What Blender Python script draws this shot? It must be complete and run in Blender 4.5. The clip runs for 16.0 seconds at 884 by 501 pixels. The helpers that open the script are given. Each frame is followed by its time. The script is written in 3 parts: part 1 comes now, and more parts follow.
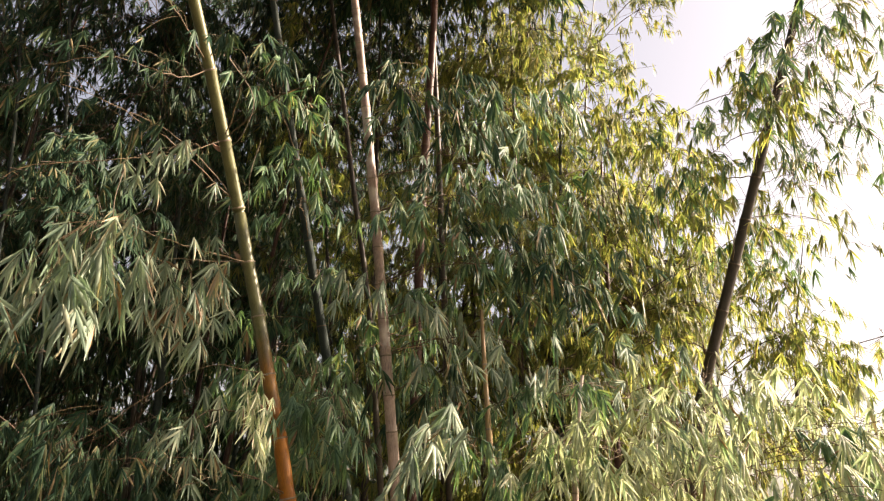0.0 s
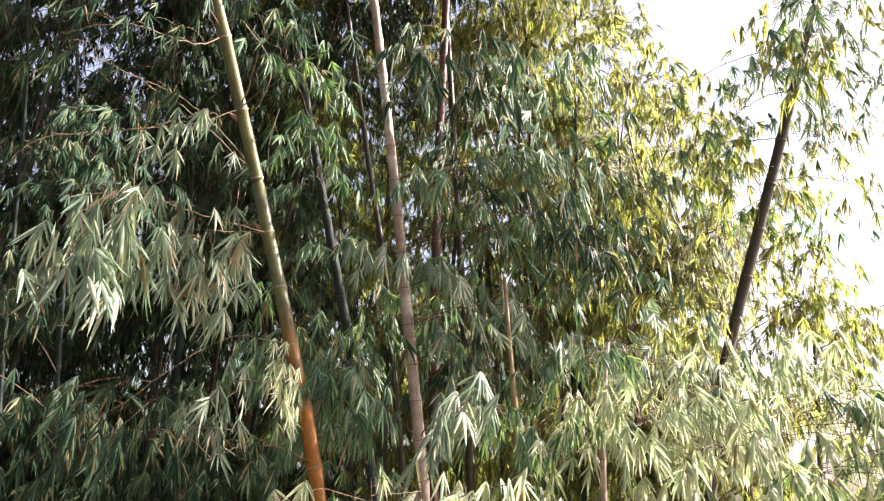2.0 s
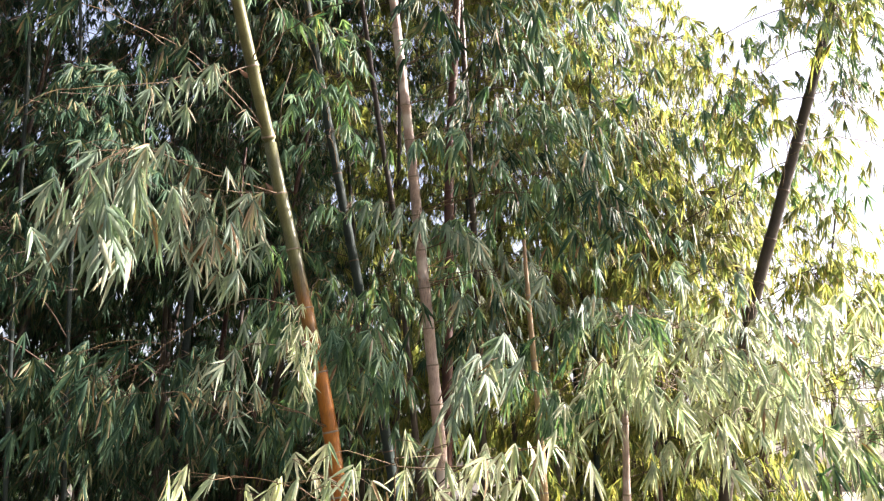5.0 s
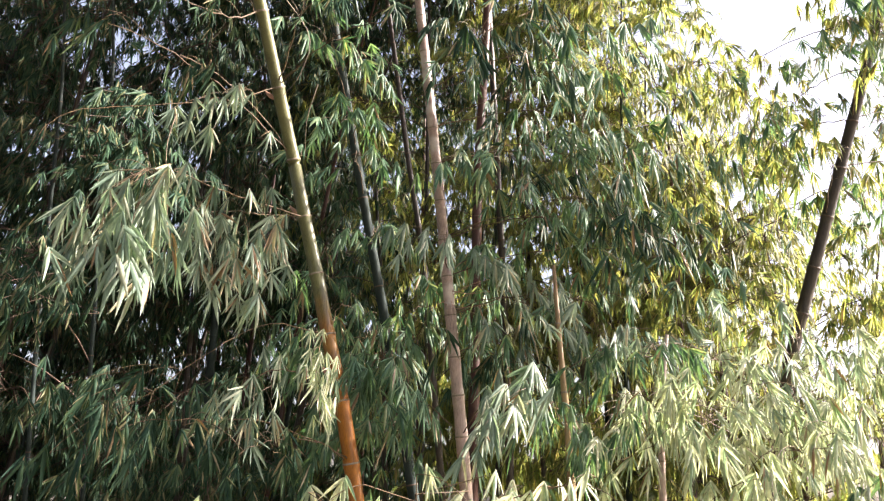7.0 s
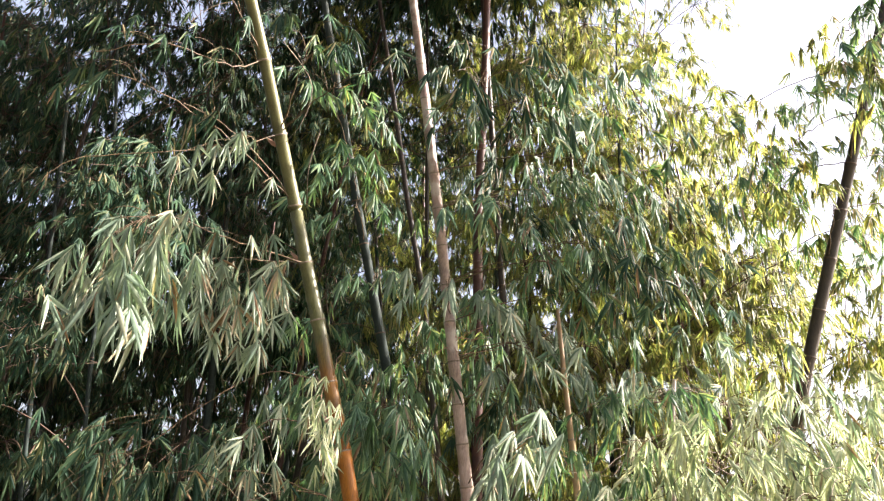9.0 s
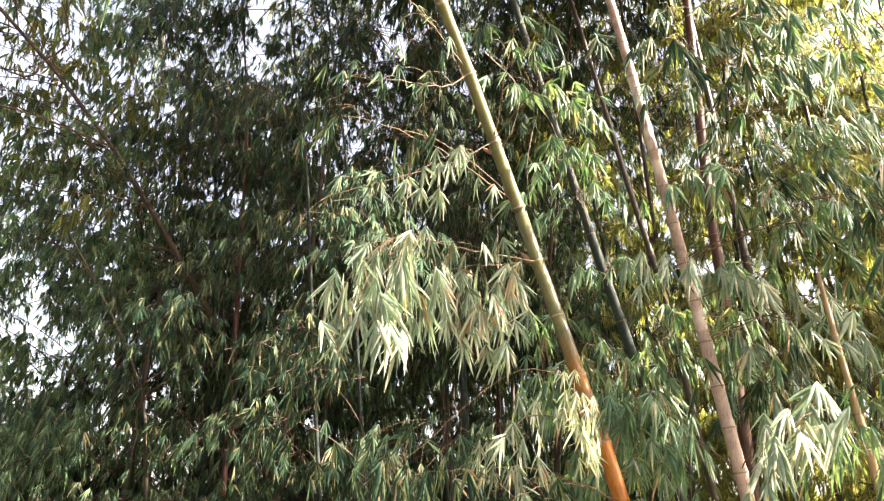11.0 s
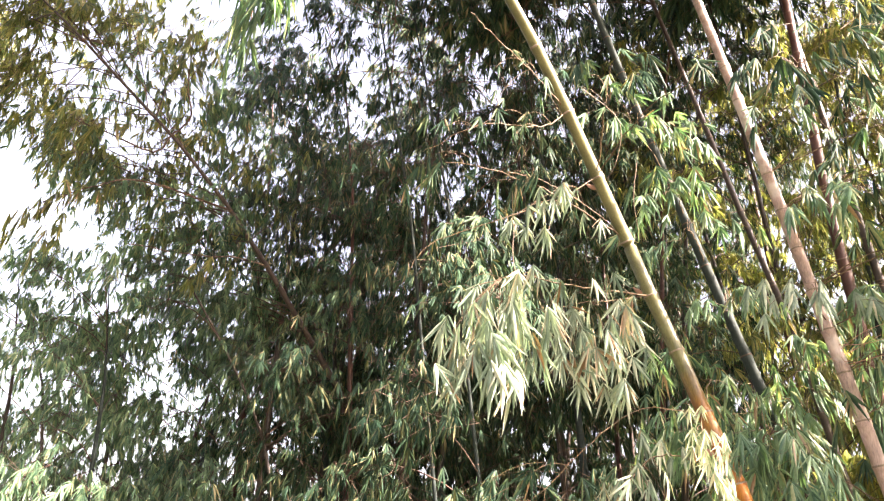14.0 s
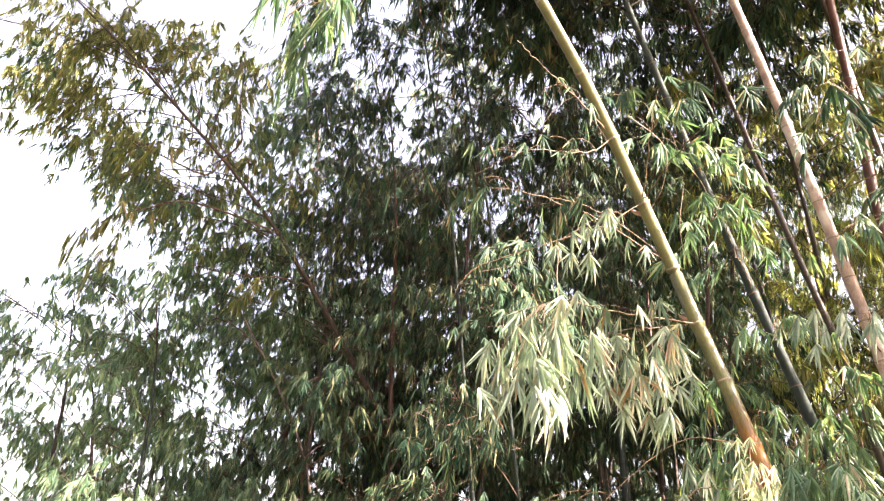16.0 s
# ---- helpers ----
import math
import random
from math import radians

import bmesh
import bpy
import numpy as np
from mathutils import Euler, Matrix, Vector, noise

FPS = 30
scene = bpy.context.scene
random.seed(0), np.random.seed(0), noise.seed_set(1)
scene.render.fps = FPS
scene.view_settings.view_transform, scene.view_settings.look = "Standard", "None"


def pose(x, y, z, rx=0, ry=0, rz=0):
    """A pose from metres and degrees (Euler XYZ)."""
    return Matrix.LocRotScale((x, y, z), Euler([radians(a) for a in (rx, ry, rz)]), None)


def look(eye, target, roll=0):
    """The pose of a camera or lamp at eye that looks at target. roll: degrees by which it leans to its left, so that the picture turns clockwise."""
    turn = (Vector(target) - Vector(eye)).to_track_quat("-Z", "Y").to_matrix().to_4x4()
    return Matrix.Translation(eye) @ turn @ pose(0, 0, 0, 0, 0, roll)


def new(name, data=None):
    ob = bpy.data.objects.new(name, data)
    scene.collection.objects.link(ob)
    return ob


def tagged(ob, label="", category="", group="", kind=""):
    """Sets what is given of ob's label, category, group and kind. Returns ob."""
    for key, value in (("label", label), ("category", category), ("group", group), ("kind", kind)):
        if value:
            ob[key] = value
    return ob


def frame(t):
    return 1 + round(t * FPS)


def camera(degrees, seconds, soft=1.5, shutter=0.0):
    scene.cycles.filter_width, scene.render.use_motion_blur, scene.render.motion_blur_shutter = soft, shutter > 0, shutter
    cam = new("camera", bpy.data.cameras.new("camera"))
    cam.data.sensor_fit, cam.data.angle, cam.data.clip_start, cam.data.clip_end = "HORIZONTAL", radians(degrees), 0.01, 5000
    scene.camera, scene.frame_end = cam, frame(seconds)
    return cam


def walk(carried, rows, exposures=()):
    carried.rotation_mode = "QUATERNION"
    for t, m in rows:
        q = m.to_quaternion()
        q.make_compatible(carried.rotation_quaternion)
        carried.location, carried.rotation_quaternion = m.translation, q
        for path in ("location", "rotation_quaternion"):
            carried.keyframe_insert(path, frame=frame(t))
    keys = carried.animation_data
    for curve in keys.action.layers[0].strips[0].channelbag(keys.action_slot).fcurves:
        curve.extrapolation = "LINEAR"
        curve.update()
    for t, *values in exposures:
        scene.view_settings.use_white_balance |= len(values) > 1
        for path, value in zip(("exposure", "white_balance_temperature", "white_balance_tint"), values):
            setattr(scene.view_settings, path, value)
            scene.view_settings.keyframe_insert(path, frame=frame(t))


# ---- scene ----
cam = camera(64.4, 16.0, soft=1.25)
PATH = [
    (0, (0.587, 0.61, 1.354), (0.182, 2.407, 2.133), 1.9),
    (0.5, (0.581, 0.609, 1.358), (0.115, 2.429, 2.045), 2.6),
    (1, (0.552, 0.605, 1.36), (0.026, 2.425, 1.999), 2.7),
    (1.5, (0.524, 0.613, 1.38), (0.078, 2.432, 2.082), 1.6),
    (2, (0.498, 0.637, 1.354), (0.071, 2.461, 2.055), 1.3),
    (2.5, (0.46, 0.654, 1.35), (0.088, 2.499, 2.025), 1.7),
    (3, (0.445, 0.674, 1.331), (0.058, 2.512, 2.015), 1.4),
    (3.5, (0.426, 0.68, 1.334), (0.063, 2.528, 2.006), 2.3),
    (3.7, (0.414, 0.69, 1.321), (0.043, 2.539, 1.987), 2.3),
    (5.8, (0.401, 0.767, 1.345), (-0.062, 2.613, 1.958), 1.1),
    (6, (0.389, 0.787, 1.34), (-0.067, 2.632, 1.962), 1.4),
    (6.5, (0.4, 0.817, 1.357), (-0.058, 2.646, 2.026), 1.8),
    (7, (0.391, 0.832, 1.351), (-0.125, 2.632, 2.053), 2.7),
    (7.5, (0.393, 0.842, 1.354), (-0.084, 2.636, 2.098), 2.7),
    (8, (0.37, 0.852, 1.358), (-0.052, 2.646, 2.133), 2.0),
    (8.5, (0.379, 0.841, 1.371), (-0.085, 2.614, 2.173), 1.8),
    (9, (0.362, 0.851, 1.35), (-0.139, 2.602, 2.176), 2.2),
    (9.5, (0.376, 0.834, 1.356), (-0.23, 2.561, 2.162), 2.7),
    (10, (0.316, 0.788, 1.354), (-0.485, 2.443, 2.141), 2.4),
    (10.2, (0.34, 0.794, 1.356), (-0.564, 2.403, 2.128), 2.4),
    (12.3, (0.343, 0.822, 1.287), (-0.797, 2.234, 2.129), 0.8),
    (12.5, (0.346, 0.829, 1.291), (-0.803, 2.232, 2.135), -0.3),
    (13, (0.326, 0.827, 1.302), (-0.866, 2.188, 2.153), 0.5),
    (13.5, (0.327, 0.812, 1.305), (-0.911, 2.113, 2.186), 1.4),
    (14, (0.319, 0.795, 1.298), (-0.937, 2.056, 2.21), 2.4),
    (14.5, (0.318, 0.789, 1.296), (-0.956, 2.037, 2.202), 3.2),
    (15, (0.322, 0.769, 1.29), (-0.956, 1.991, 2.225), 3.6),
    (15.5, (0.325, 0.763, 1.288), (-0.972, 1.951, 2.24), 4.0),
    (16, (0.329, 0.759, 1.291), (-0.989, 1.916, 2.252), 4.9),
]
EXPOSURES = [(0.0, 1.62, 7700, 20.5), (0.7, 1.97, 7100, 23), (1.5, 2.2, 6600, 24), (3.5, 2.19, 6350, 22), (7.0, 2.28, 6450, 21.5), (8.5, 2.27, 6250, 21), (10.0, 2.66, 7200, 18.5), (12.5, 3.46, 7050, 29), (16.0, 3.44, 7050, 29)]
walk(cam, [(t, look(eye, target, roll)) for t, eye, target, roll in PATH], EXPOSURES)

# ---- light ----
SUN_AZ, SUN_EL = 71.0, 33.0     # degrees right of straight ahead (+y), and up
world = bpy.data.worlds.new("sky")
scene.world = world
world.use_nodes = True
wn = world.node_tree.nodes
sky = wn.new("ShaderNodeTexSky")
sky.sky_type, sky.sun_disc = "NISHITA", False
sky.sun_elevation, sky.sun_rotation = radians(SUN_EL), radians(SUN_AZ)
sky.dust_density, sky.air_density = 5.0, 1.2
haze = wn.new("ShaderNodeHueSaturation")     # thin white haze
haze.inputs["Saturation"].default_value = 0.65
world.node_tree.links.new(sky.outputs[0], haze.inputs["Color"])
world.node_tree.links.new(haze.outputs[0], wn["Background"].inputs[0])
wn["Background"].inputs[1].default_value = 0.09
sun = new("sun", bpy.data.lights.new("sun", "SUN"))
sun.data.energy, sun.data.angle, sun.data.color = 5.0, radians(0.6), (1.0, 0.94, 0.82)
to_sun = Vector((math.sin(radians(SUN_AZ)) * math.cos(radians(SUN_EL)), math.cos(radians(SUN_AZ)) * math.cos(radians(SUN_EL)), math.sin(radians(SUN_EL))))
sun.matrix_world = look(to_sun * 50, (0, 0, 0))


# ---- materials ----
def material(name):
    m = bpy.data.materials.new(name)
    m.use_nodes = True
    nt = m.node_tree
    return m, nt.nodes, nt.links, nt.nodes["Principled BSDF"]


def ramp(nodes, stops):
    r = nodes.new("ShaderNodeValToRGB")
    while len(r.color_ramp.elements) < len(stops):
        r.color_ramp.elements.new(0.5)
    for e, (at, c) in zip(r.color_ramp.elements, stops):
        e.position, e.color = at, (*c, 1)
    return r


def leaf_material(name, stops, through_light=0.24, gloss=0.27, shine=(1.95, 2.0, 1.0)):
    """A thin leaf: glossy skin, light shining through, hue by leaf, fine veins along it."""
    m, n, l, b = material(name)
    geo, info, add, frac = n.new("ShaderNodeNewGeometry"), n.new("ShaderNodeObjectInfo"), n.new("ShaderNodeMath"), n.new("ShaderNodeMath")
    add.operation, frac.operation = "ADD", "FRACT"
    l.new(geo.outputs["Random Per Island"], add.inputs[0])
    l.new(info.outputs["Random"], add.inputs[1])
    l.new(add.outputs[0], frac.inputs[0])
    r = ramp(n, stops)
    l.new(frac.outputs[0], r.inputs[0])
    noise_tex = n.new("ShaderNodeTexNoise")
    noise_tex.inputs["Scale"].default_value, noise_tex.inputs["Detail"].default_value = 35, 3
    vary = n.new("ShaderNodeHueSaturation")
    scale = n.new("ShaderNodeMapRange")
    scale.inputs[3].default_value, scale.inputs[4].default_value = 0.6, 1.4
    l.new(noise_tex.outputs[0], scale.inputs[0])
    l.new(scale.outputs[0], vary.inputs["Value"])
    l.new(r.outputs[0], vary.inputs["Color"])
    l.new(vary.outputs[0], b.inputs["Base Color"])
    b.inputs["Roughness"].default_value, b.inputs["Specular IOR Level"].default_value = 0.42, gloss
    trans, mix = n.new("ShaderNodeBsdfTranslucent"), n.new("ShaderNodeMixShader")
    warm = n.new("ShaderNodeMix")
    warm.data_type, warm.blend_type = "RGBA", "MULTIPLY"
    warm.inputs["Factor"].default_value = 1.0
    warm.inputs["B"].default_value = (*shine, 1)
    l.new(vary.outputs[0], warm.inputs["A"])
    l.new(warm.outputs["Result"], trans.inputs[0])
    mix.inputs[0].default_value = through_light
    l.new(b.outputs[0], mix.inputs[1])
    l.new(trans.outputs[0], mix.inputs[2])
    l.new(mix.outputs[0], n["Material Output"].inputs[0])
    return m


# Dark copy of the leaf: shade inside the grove is put into its colour.
SHADE_LEAF = leaf_material("shaded_bamboo_leaf", [(0.0, (0.014, 0.036, 0.023)), (0.35, (0.026, 0.057, 0.034)), (0.7, (0.047, 0.085, 0.046)),
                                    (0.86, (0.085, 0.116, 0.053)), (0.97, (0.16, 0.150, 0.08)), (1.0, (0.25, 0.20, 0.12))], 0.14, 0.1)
# Yellow copy of the bamboo leaf; the sun's glow is put into its colour.
LIT_GOLD = leaf_material("lit_gold_leaf", [(0.0, (0.070, 0.100, 0.045)), (0.4, (0.135, 0.160, 0.062)), (0.75, (0.22, 0.22, 0.080)),
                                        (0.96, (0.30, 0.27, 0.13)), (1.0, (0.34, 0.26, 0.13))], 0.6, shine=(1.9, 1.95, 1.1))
# Pale copy of the bamboo leaf, with the light on the front boughs painted in.
LIT_PALE = leaf_material("lit_pale_leaf", [(0.0, (0.100, 0.150, 0.105)), (0.4, (0.175, 0.235, 0.165)), (0.8, (0.28, 0.335, 0.240)),
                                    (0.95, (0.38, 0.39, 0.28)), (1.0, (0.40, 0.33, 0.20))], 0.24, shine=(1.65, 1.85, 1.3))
# Mid-green copy of the same leaf; stronger light on some boughs is painted in.
MID_GREEN = leaf_material("mid_green_leaf", [(0.0, (0.034, 0.085, 0.050)), (0.45, (0.090, 0.165, 0.095)), (0.85, (0.17, 0.26, 0.150)), (1.0, (0.28, 0.29, 0.15))], 0.32)
# Young leaves, and also right-hand boughs whose sunlight is painted into this colour.
YOUNG_LIT = leaf_material("young_lit_leaf", [(0.0, (0.16, 0.23, 0.14)), (0.5, (0.35, 0.39, 0.26)), (1.0, (0.47, 0.48, 0.35))], 0.5, 0.5, (1.9, 1.9, 1.5))
DRY = leaf_material("dry_leaf", [(0.0, (0.20, 0.12, 0.06)), (0.6, (0.27, 0.19, 0.11)), (1.0, (0.36, 0.30, 0.21))], 0.12)


def culm_material(name, low, high, z0, z1, streak=0.5, rough=0.35, pale=0.0, gloss=0.4):
    """Bamboo skin whose colour ripens along its height, with grain along the culm and painted sun flecks."""
    m, n, l, b = material(name)
    tc, sep, mr = n.new("ShaderNodeTexCoord"), n.new("ShaderNodeSeparateXYZ"), n.new("ShaderNodeMapRange")
    l.new(tc.outputs["Object"], sep.inputs[0])
    wob = n.new("ShaderNodeTexNoise")
    wob.inputs["Scale"].default_value = 5
    l.new(tc.outputs["Object"], wob.inputs[0])
    shift = n.new("ShaderNodeMath")
    shift.operation = "MULTIPLY_ADD"
    shift.inputs[1].default_value = 0.7
    l.new(wob.outputs[0], shift.inputs[0])
    l.new(sep.outputs[2], shift.inputs[2])
    l.new(shift.outputs[0], mr.inputs[0])
    mr.inputs[1].default_value, mr.inputs[2].default_value = z0 + 0.35, z1 + 0.35
    base = n.new("ShaderNodeMix")
    base.data_type = "RGBA"
    base.inputs["A"].default_value, base.inputs["B"].default_value = (*low, 1), (*high, 1)
    l.new(mr.outputs[0], base.inputs["Factor"])
    mp, grain = n.new("ShaderNodeMapping"), n.new("ShaderNodeTexNoise")
    mp.inputs["Scale"].default_value = (60, 60, 4)
    l.new(tc.outputs["Object"], mp.inputs[0])
    l.new(mp.outputs[0], grain.inputs[0])
    grain.inputs["Detail"].default_value = 6
    spots = n.new("ShaderNodeTexNoise")
    spots.inputs["Scale"].default_value, spots.inputs["Detail"].default_value = 11, 5
    l.new(tc.outputs["Object"], spots.inputs[0])
    both = n.new("ShaderNodeMath")
    both.operation = "ADD"
    l.new(grain.outputs[0], both.inputs[0])
    l.new(spots.outputs[0], both.inputs[1])
    val = n.new("ShaderNodeMapRange")
    val.inputs[1].default_value, val.inputs[2].default_value = 0.65, 1.35
    val.inputs[3].default_value, val.inputs[4].default_value = 1 - streak, 1 + streak
    l.new(both.outputs[0], val.inputs[0])
    hsv = n.new("ShaderNodeHueSaturation")
    l.new(val.outputs[0], hsv.inputs["Value"])
    l.new(base.outputs["Result"], hsv.inputs["Color"])
    # pale blotches that paint flecks of sunlight onto the skin
    sun_flecks, blotch, cut = n.new("ShaderNodeMix"), n.new("ShaderNodeTexNoise"), n.new("ShaderNodeMapRange")
    blotch.inputs["Scale"].default_value, blotch.inputs["Detail"].default_value = 7, 4
    l.new(tc.outputs["Object"], blotch.inputs[0])
    l.new(blotch.outputs[0], cut.inputs[0])
    cut.inputs[1].default_value, cut.inputs[2].default_value, cut.inputs[4].default_value = 0.5, 0.62, pale
    sun_flecks.data_type = "RGBA"
    sun_flecks.inputs["B"].default_value = (0.62, 0.56, 0.50, 1)
    l.new(cut.outputs[0], sun_flecks.inputs["Factor"])
    l.new(hsv.outputs[0], sun_flecks.inputs["A"])
    l.new(sun_flecks.outputs["Result"], b.inputs["Base Color"])
    b.inputs["Roughness"].default_value, b.inputs["Specular IOR Level"].default_value = rough, gloss
    bump = n.new("ShaderNodeBump")
    bump.inputs["Strength"].default_value, bump.inputs["Distance"].default_value = 0.25, 0.002
    l.new(grain.outputs[0], bump.inputs["Height"])
    l.new(bump.outputs[0], b.inputs["Normal"])
    return m


RIPE = culm_material("ripe_culm", (0.28, 0.10, 0.010), (0.105, 0.105, 0.042), 1.95, 2.4, 0.5)
PINK = culm_material("weathered_culm", (0.36, 0.265, 0.22), (0.24, 0.165, 0.135), 2.2, 3.6, 0.5, 0.55, 0.6)
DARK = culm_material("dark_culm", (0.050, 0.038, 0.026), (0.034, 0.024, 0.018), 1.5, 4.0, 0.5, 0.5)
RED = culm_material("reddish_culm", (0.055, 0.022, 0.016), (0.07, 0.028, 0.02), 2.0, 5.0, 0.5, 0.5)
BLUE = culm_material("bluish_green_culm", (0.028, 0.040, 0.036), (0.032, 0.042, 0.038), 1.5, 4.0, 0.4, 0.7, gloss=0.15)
TAN = culm_material("tan_culm", (0.30, 0.20, 0.09), (0.18, 0.11, 0.06), 1.8, 3.0, 0.5, 0.5)
NODE = culm_material("node_scar", (0.22, 0.17, 0.12), (0.20, 0.16, 0.12), 0.0, 5.0, 0.6, 0.8)
# Darker copy of the twig bark; the thicket's shade is in its colour.
SHADE_TWIG = culm_material("shade_twig_bark", (0.07, 0.045, 0.03), (0.08, 0.05, 0.032), 0.0, 5.0, 0.6, 0.7)
TWIG = culm_material("twig_bark", (0.095, 0.058, 0.028), (0.10, 0.066, 0.03), 0.0, 5.0, 0.6, 0.6)
SHEATH = culm_material("bud_sheath", (0.42, 0.24, 0.17), (0.42, 0.24, 0.17), 0.0, 5.0, 0.4, 0.7)

SOIL, sn, sl, sb = material("soil_with_litter")
s_c, s_n, s_f, s_v = sn.new("ShaderNodeTexCoord"), sn.new("ShaderNodeTexNoise"), sn.new("ShaderNodeTexNoise"), sn.new("ShaderNodeTexVoronoi")
for node, size in ((s_n, 0.7), (s_f, 18), (s_v, 22)):
    node.inputs["Scale"].default_value = size
    sl.new(s_c.outputs["Object"], node.inputs["Vector"])
s_n.inputs["Detail"].default_value = s_f.inputs["Detail"].default_value = 8
s_m = sn.new("ShaderNodeMix")
s_m.inputs["Factor"].default_value = 0.55
sl.new(s_n.outputs[0], s_m.inputs["A"])
sl.new(s_f.outputs[0], s_m.inputs["B"])
s_r = ramp(sn, [(0.35, (0.035, 0.030, 0.022)), (0.5, (0.065, 0.056, 0.040)), (0.64, (0.11, 0.095, 0.068))])
sl.new(s_m.outputs["Result"], s_r.inputs[0])
s_d, s_k, s_p = sn.new("ShaderNodeSeparateXYZ"), sn.new("ShaderNodeMapRange"), sn.new("ShaderNodeMix")
s_p.data_type = "RGBA"     # paler colour on the right, standing in for white glare low there
sl.new(s_c.outputs["Object"], s_d.inputs[0])
sl.new(s_d.outputs["X"], s_k.inputs[0])
s_k.inputs[1].default_value, s_k.inputs[2].default_value = 2.6, 5.0
s_q = ramp(sn, [(0.35, (0.13, 0.12, 0.07)), (0.5, (0.18, 0.165, 0.10)), (0.64, (0.24, 0.22, 0.15))])
sl.new(s_m.outputs["Result"], s_q.inputs[0])
sl.new(s_k.outputs[0], s_p.inputs["Factor"])
sl.new(s_r.outputs[0], s_p.inputs["A"])
sl.new(s_q.outputs[0], s_p.inputs["B"])
sl.new(s_p.outputs["Result"], sb.inputs["Base Color"])
s_b = sn.new("ShaderNodeBump")
s_b.inputs["Distance"].default_value, s_b.inputs["Strength"].default_value = 0.015, 0.5
sl.new(s_v.outputs[0], s_b.inputs["Height"])
sl.new(s_b.outputs[0], sb.inputs["Normal"])
sb.inputs["Roughness"].default_value = 0.95


# ---- mesh helpers ----
def mesh_of(name, verts, tris, mat):
    """A smooth triangle mesh from arrays."""
    me = bpy.data.meshes.new(name)
    verts, tris = np.asarray(verts, np.float32).reshape(-1, 3), np.asarray(tris, np.int32).reshape(-1, 3)
    me.vertices.add(len(verts))
    me.vertices.foreach_set("co", verts.ravel())
    me.loops.add(tris.size)
    me.loops.foreach_set("vertex_index", tris.ravel())
    me.polygons.add(len(tris))
    me.polygons.foreach_set("loop_start", np.arange(0, tris.size, 3, dtype=np.int32))
    me.polygons.foreach_set("use_smooth", np.ones(len(tris), bool))
    me.update(calc_edges=True)
    me.validate()
    me.materials.append(mat)
    return me


def part(name, me, parent, label=""):
    """Links a mesh given in world places as one part of a thing or of a part."""
    ob = new(name, me)
    ob.parent = parent
    if parent.type == "EMPTY":
        ob.matrix_parent_inverse = Matrix.Translation(-parent.location)
    return tagged(ob, label)


def unit(v):
    return v / np.maximum(np.linalg.norm(v, axis=-1, keepdims=True), 1e-9)


def tubes(paths, radii, sides=5):
    """Tapered tubes along many paths at once: paths (n, k, 3), radii (n, k)."""
    n, k, _ = paths.shape
    tan = unit(np.gradient(paths, axis=1))
    ref = np.where(np.abs(tan[..., 2:3]) > 0.9, np.array([1.0, 0, 0]), np.array([0, 0, 1.0]))
    a = unit(np.cross(tan, ref))
    b = np.cross(tan, a)
    ang = np.arange(sides) * 2 * np.pi / sides
    ring = a[:, :, None] * np.cos(ang)[:, None] + b[:, :, None] * np.sin(ang)[:, None]
    v = paths[:, :, None] + ring * radii[:, :, None, None]
    idx = np.arange(n * k * sides).reshape(n, k, sides)
    p, q = idx[:, :-1], idx[:, 1:]
    p2, q2 = np.roll(p, -1, 2), np.roll(q, -1, 2)
    return v.reshape(-1, 3), np.stack([np.stack([p, p2, q2], -1), np.stack([p, q2, q], -1)], -2).reshape(-1, 3)


def joined(pieces):
    verts, tris, at = [], [], 0
    for v, f in pieces:
        verts.append(v)
        tris.append(f + at)
        at += len(v)
    return np.concatenate(verts), np.concatenate(tris)


def blades(base, d, w, length, width, fine, bend=None):
    """Lance-shaped, folded, drooping leaf blades: base, direction, width direction (n, 3)."""
    nrm = unit(np.cross(d, w))
    if bend is None:
        bend = 0.05 + 0.24 * (np.arange(len(base)) * 0.618 % 1)
    if fine:
        at, wide = (0.0, 0.1, 0.33, 0.7), (0.14, 0.74, 1.0, 0.6)
    else:
        at, wide = (0.38,), (1.0,)
    rows = []
    if not fine:
        rows.append(base[:, None])
    down = np.array([0, 0, -1.0])
    L, W, B = length[:, None], width[:, None], np.broadcast_to(bend, length.shape)[:, None]
    for v, k in zip(at, wide):
        mid = base + d * L * v + down * (L * B * v * v)
        fold = nrm * W * k * 0.16
        rows.append(np.stack([mid - w * W * k / 2 + fold, mid - fold, mid + w * W * k / 2 + fold], 1))
    rows.append((base + d * L + down * L * B)[:, None])
    v = np.concatenate(rows, 1)
    n, k, _ = v.shape
    if fine:
        t = []
        for r in range(3):
            i = 3 * r
            t += [(i, i + 1, i + 4), (i, i + 4, i + 3), (i + 1, i + 2, i + 5), (i + 1, i + 5, i + 4)]
        t += [(9, 10, 12), (10, 11, 12)]
    else:
        t = [(0, 2, 1), (0, 3, 2), (1, 2, 4), (2, 3, 4)]
    return v.reshape(-1, 3), (np.array(t)[None] + (np.arange(n) * k)[:, None, None]).reshape(-1, 3)


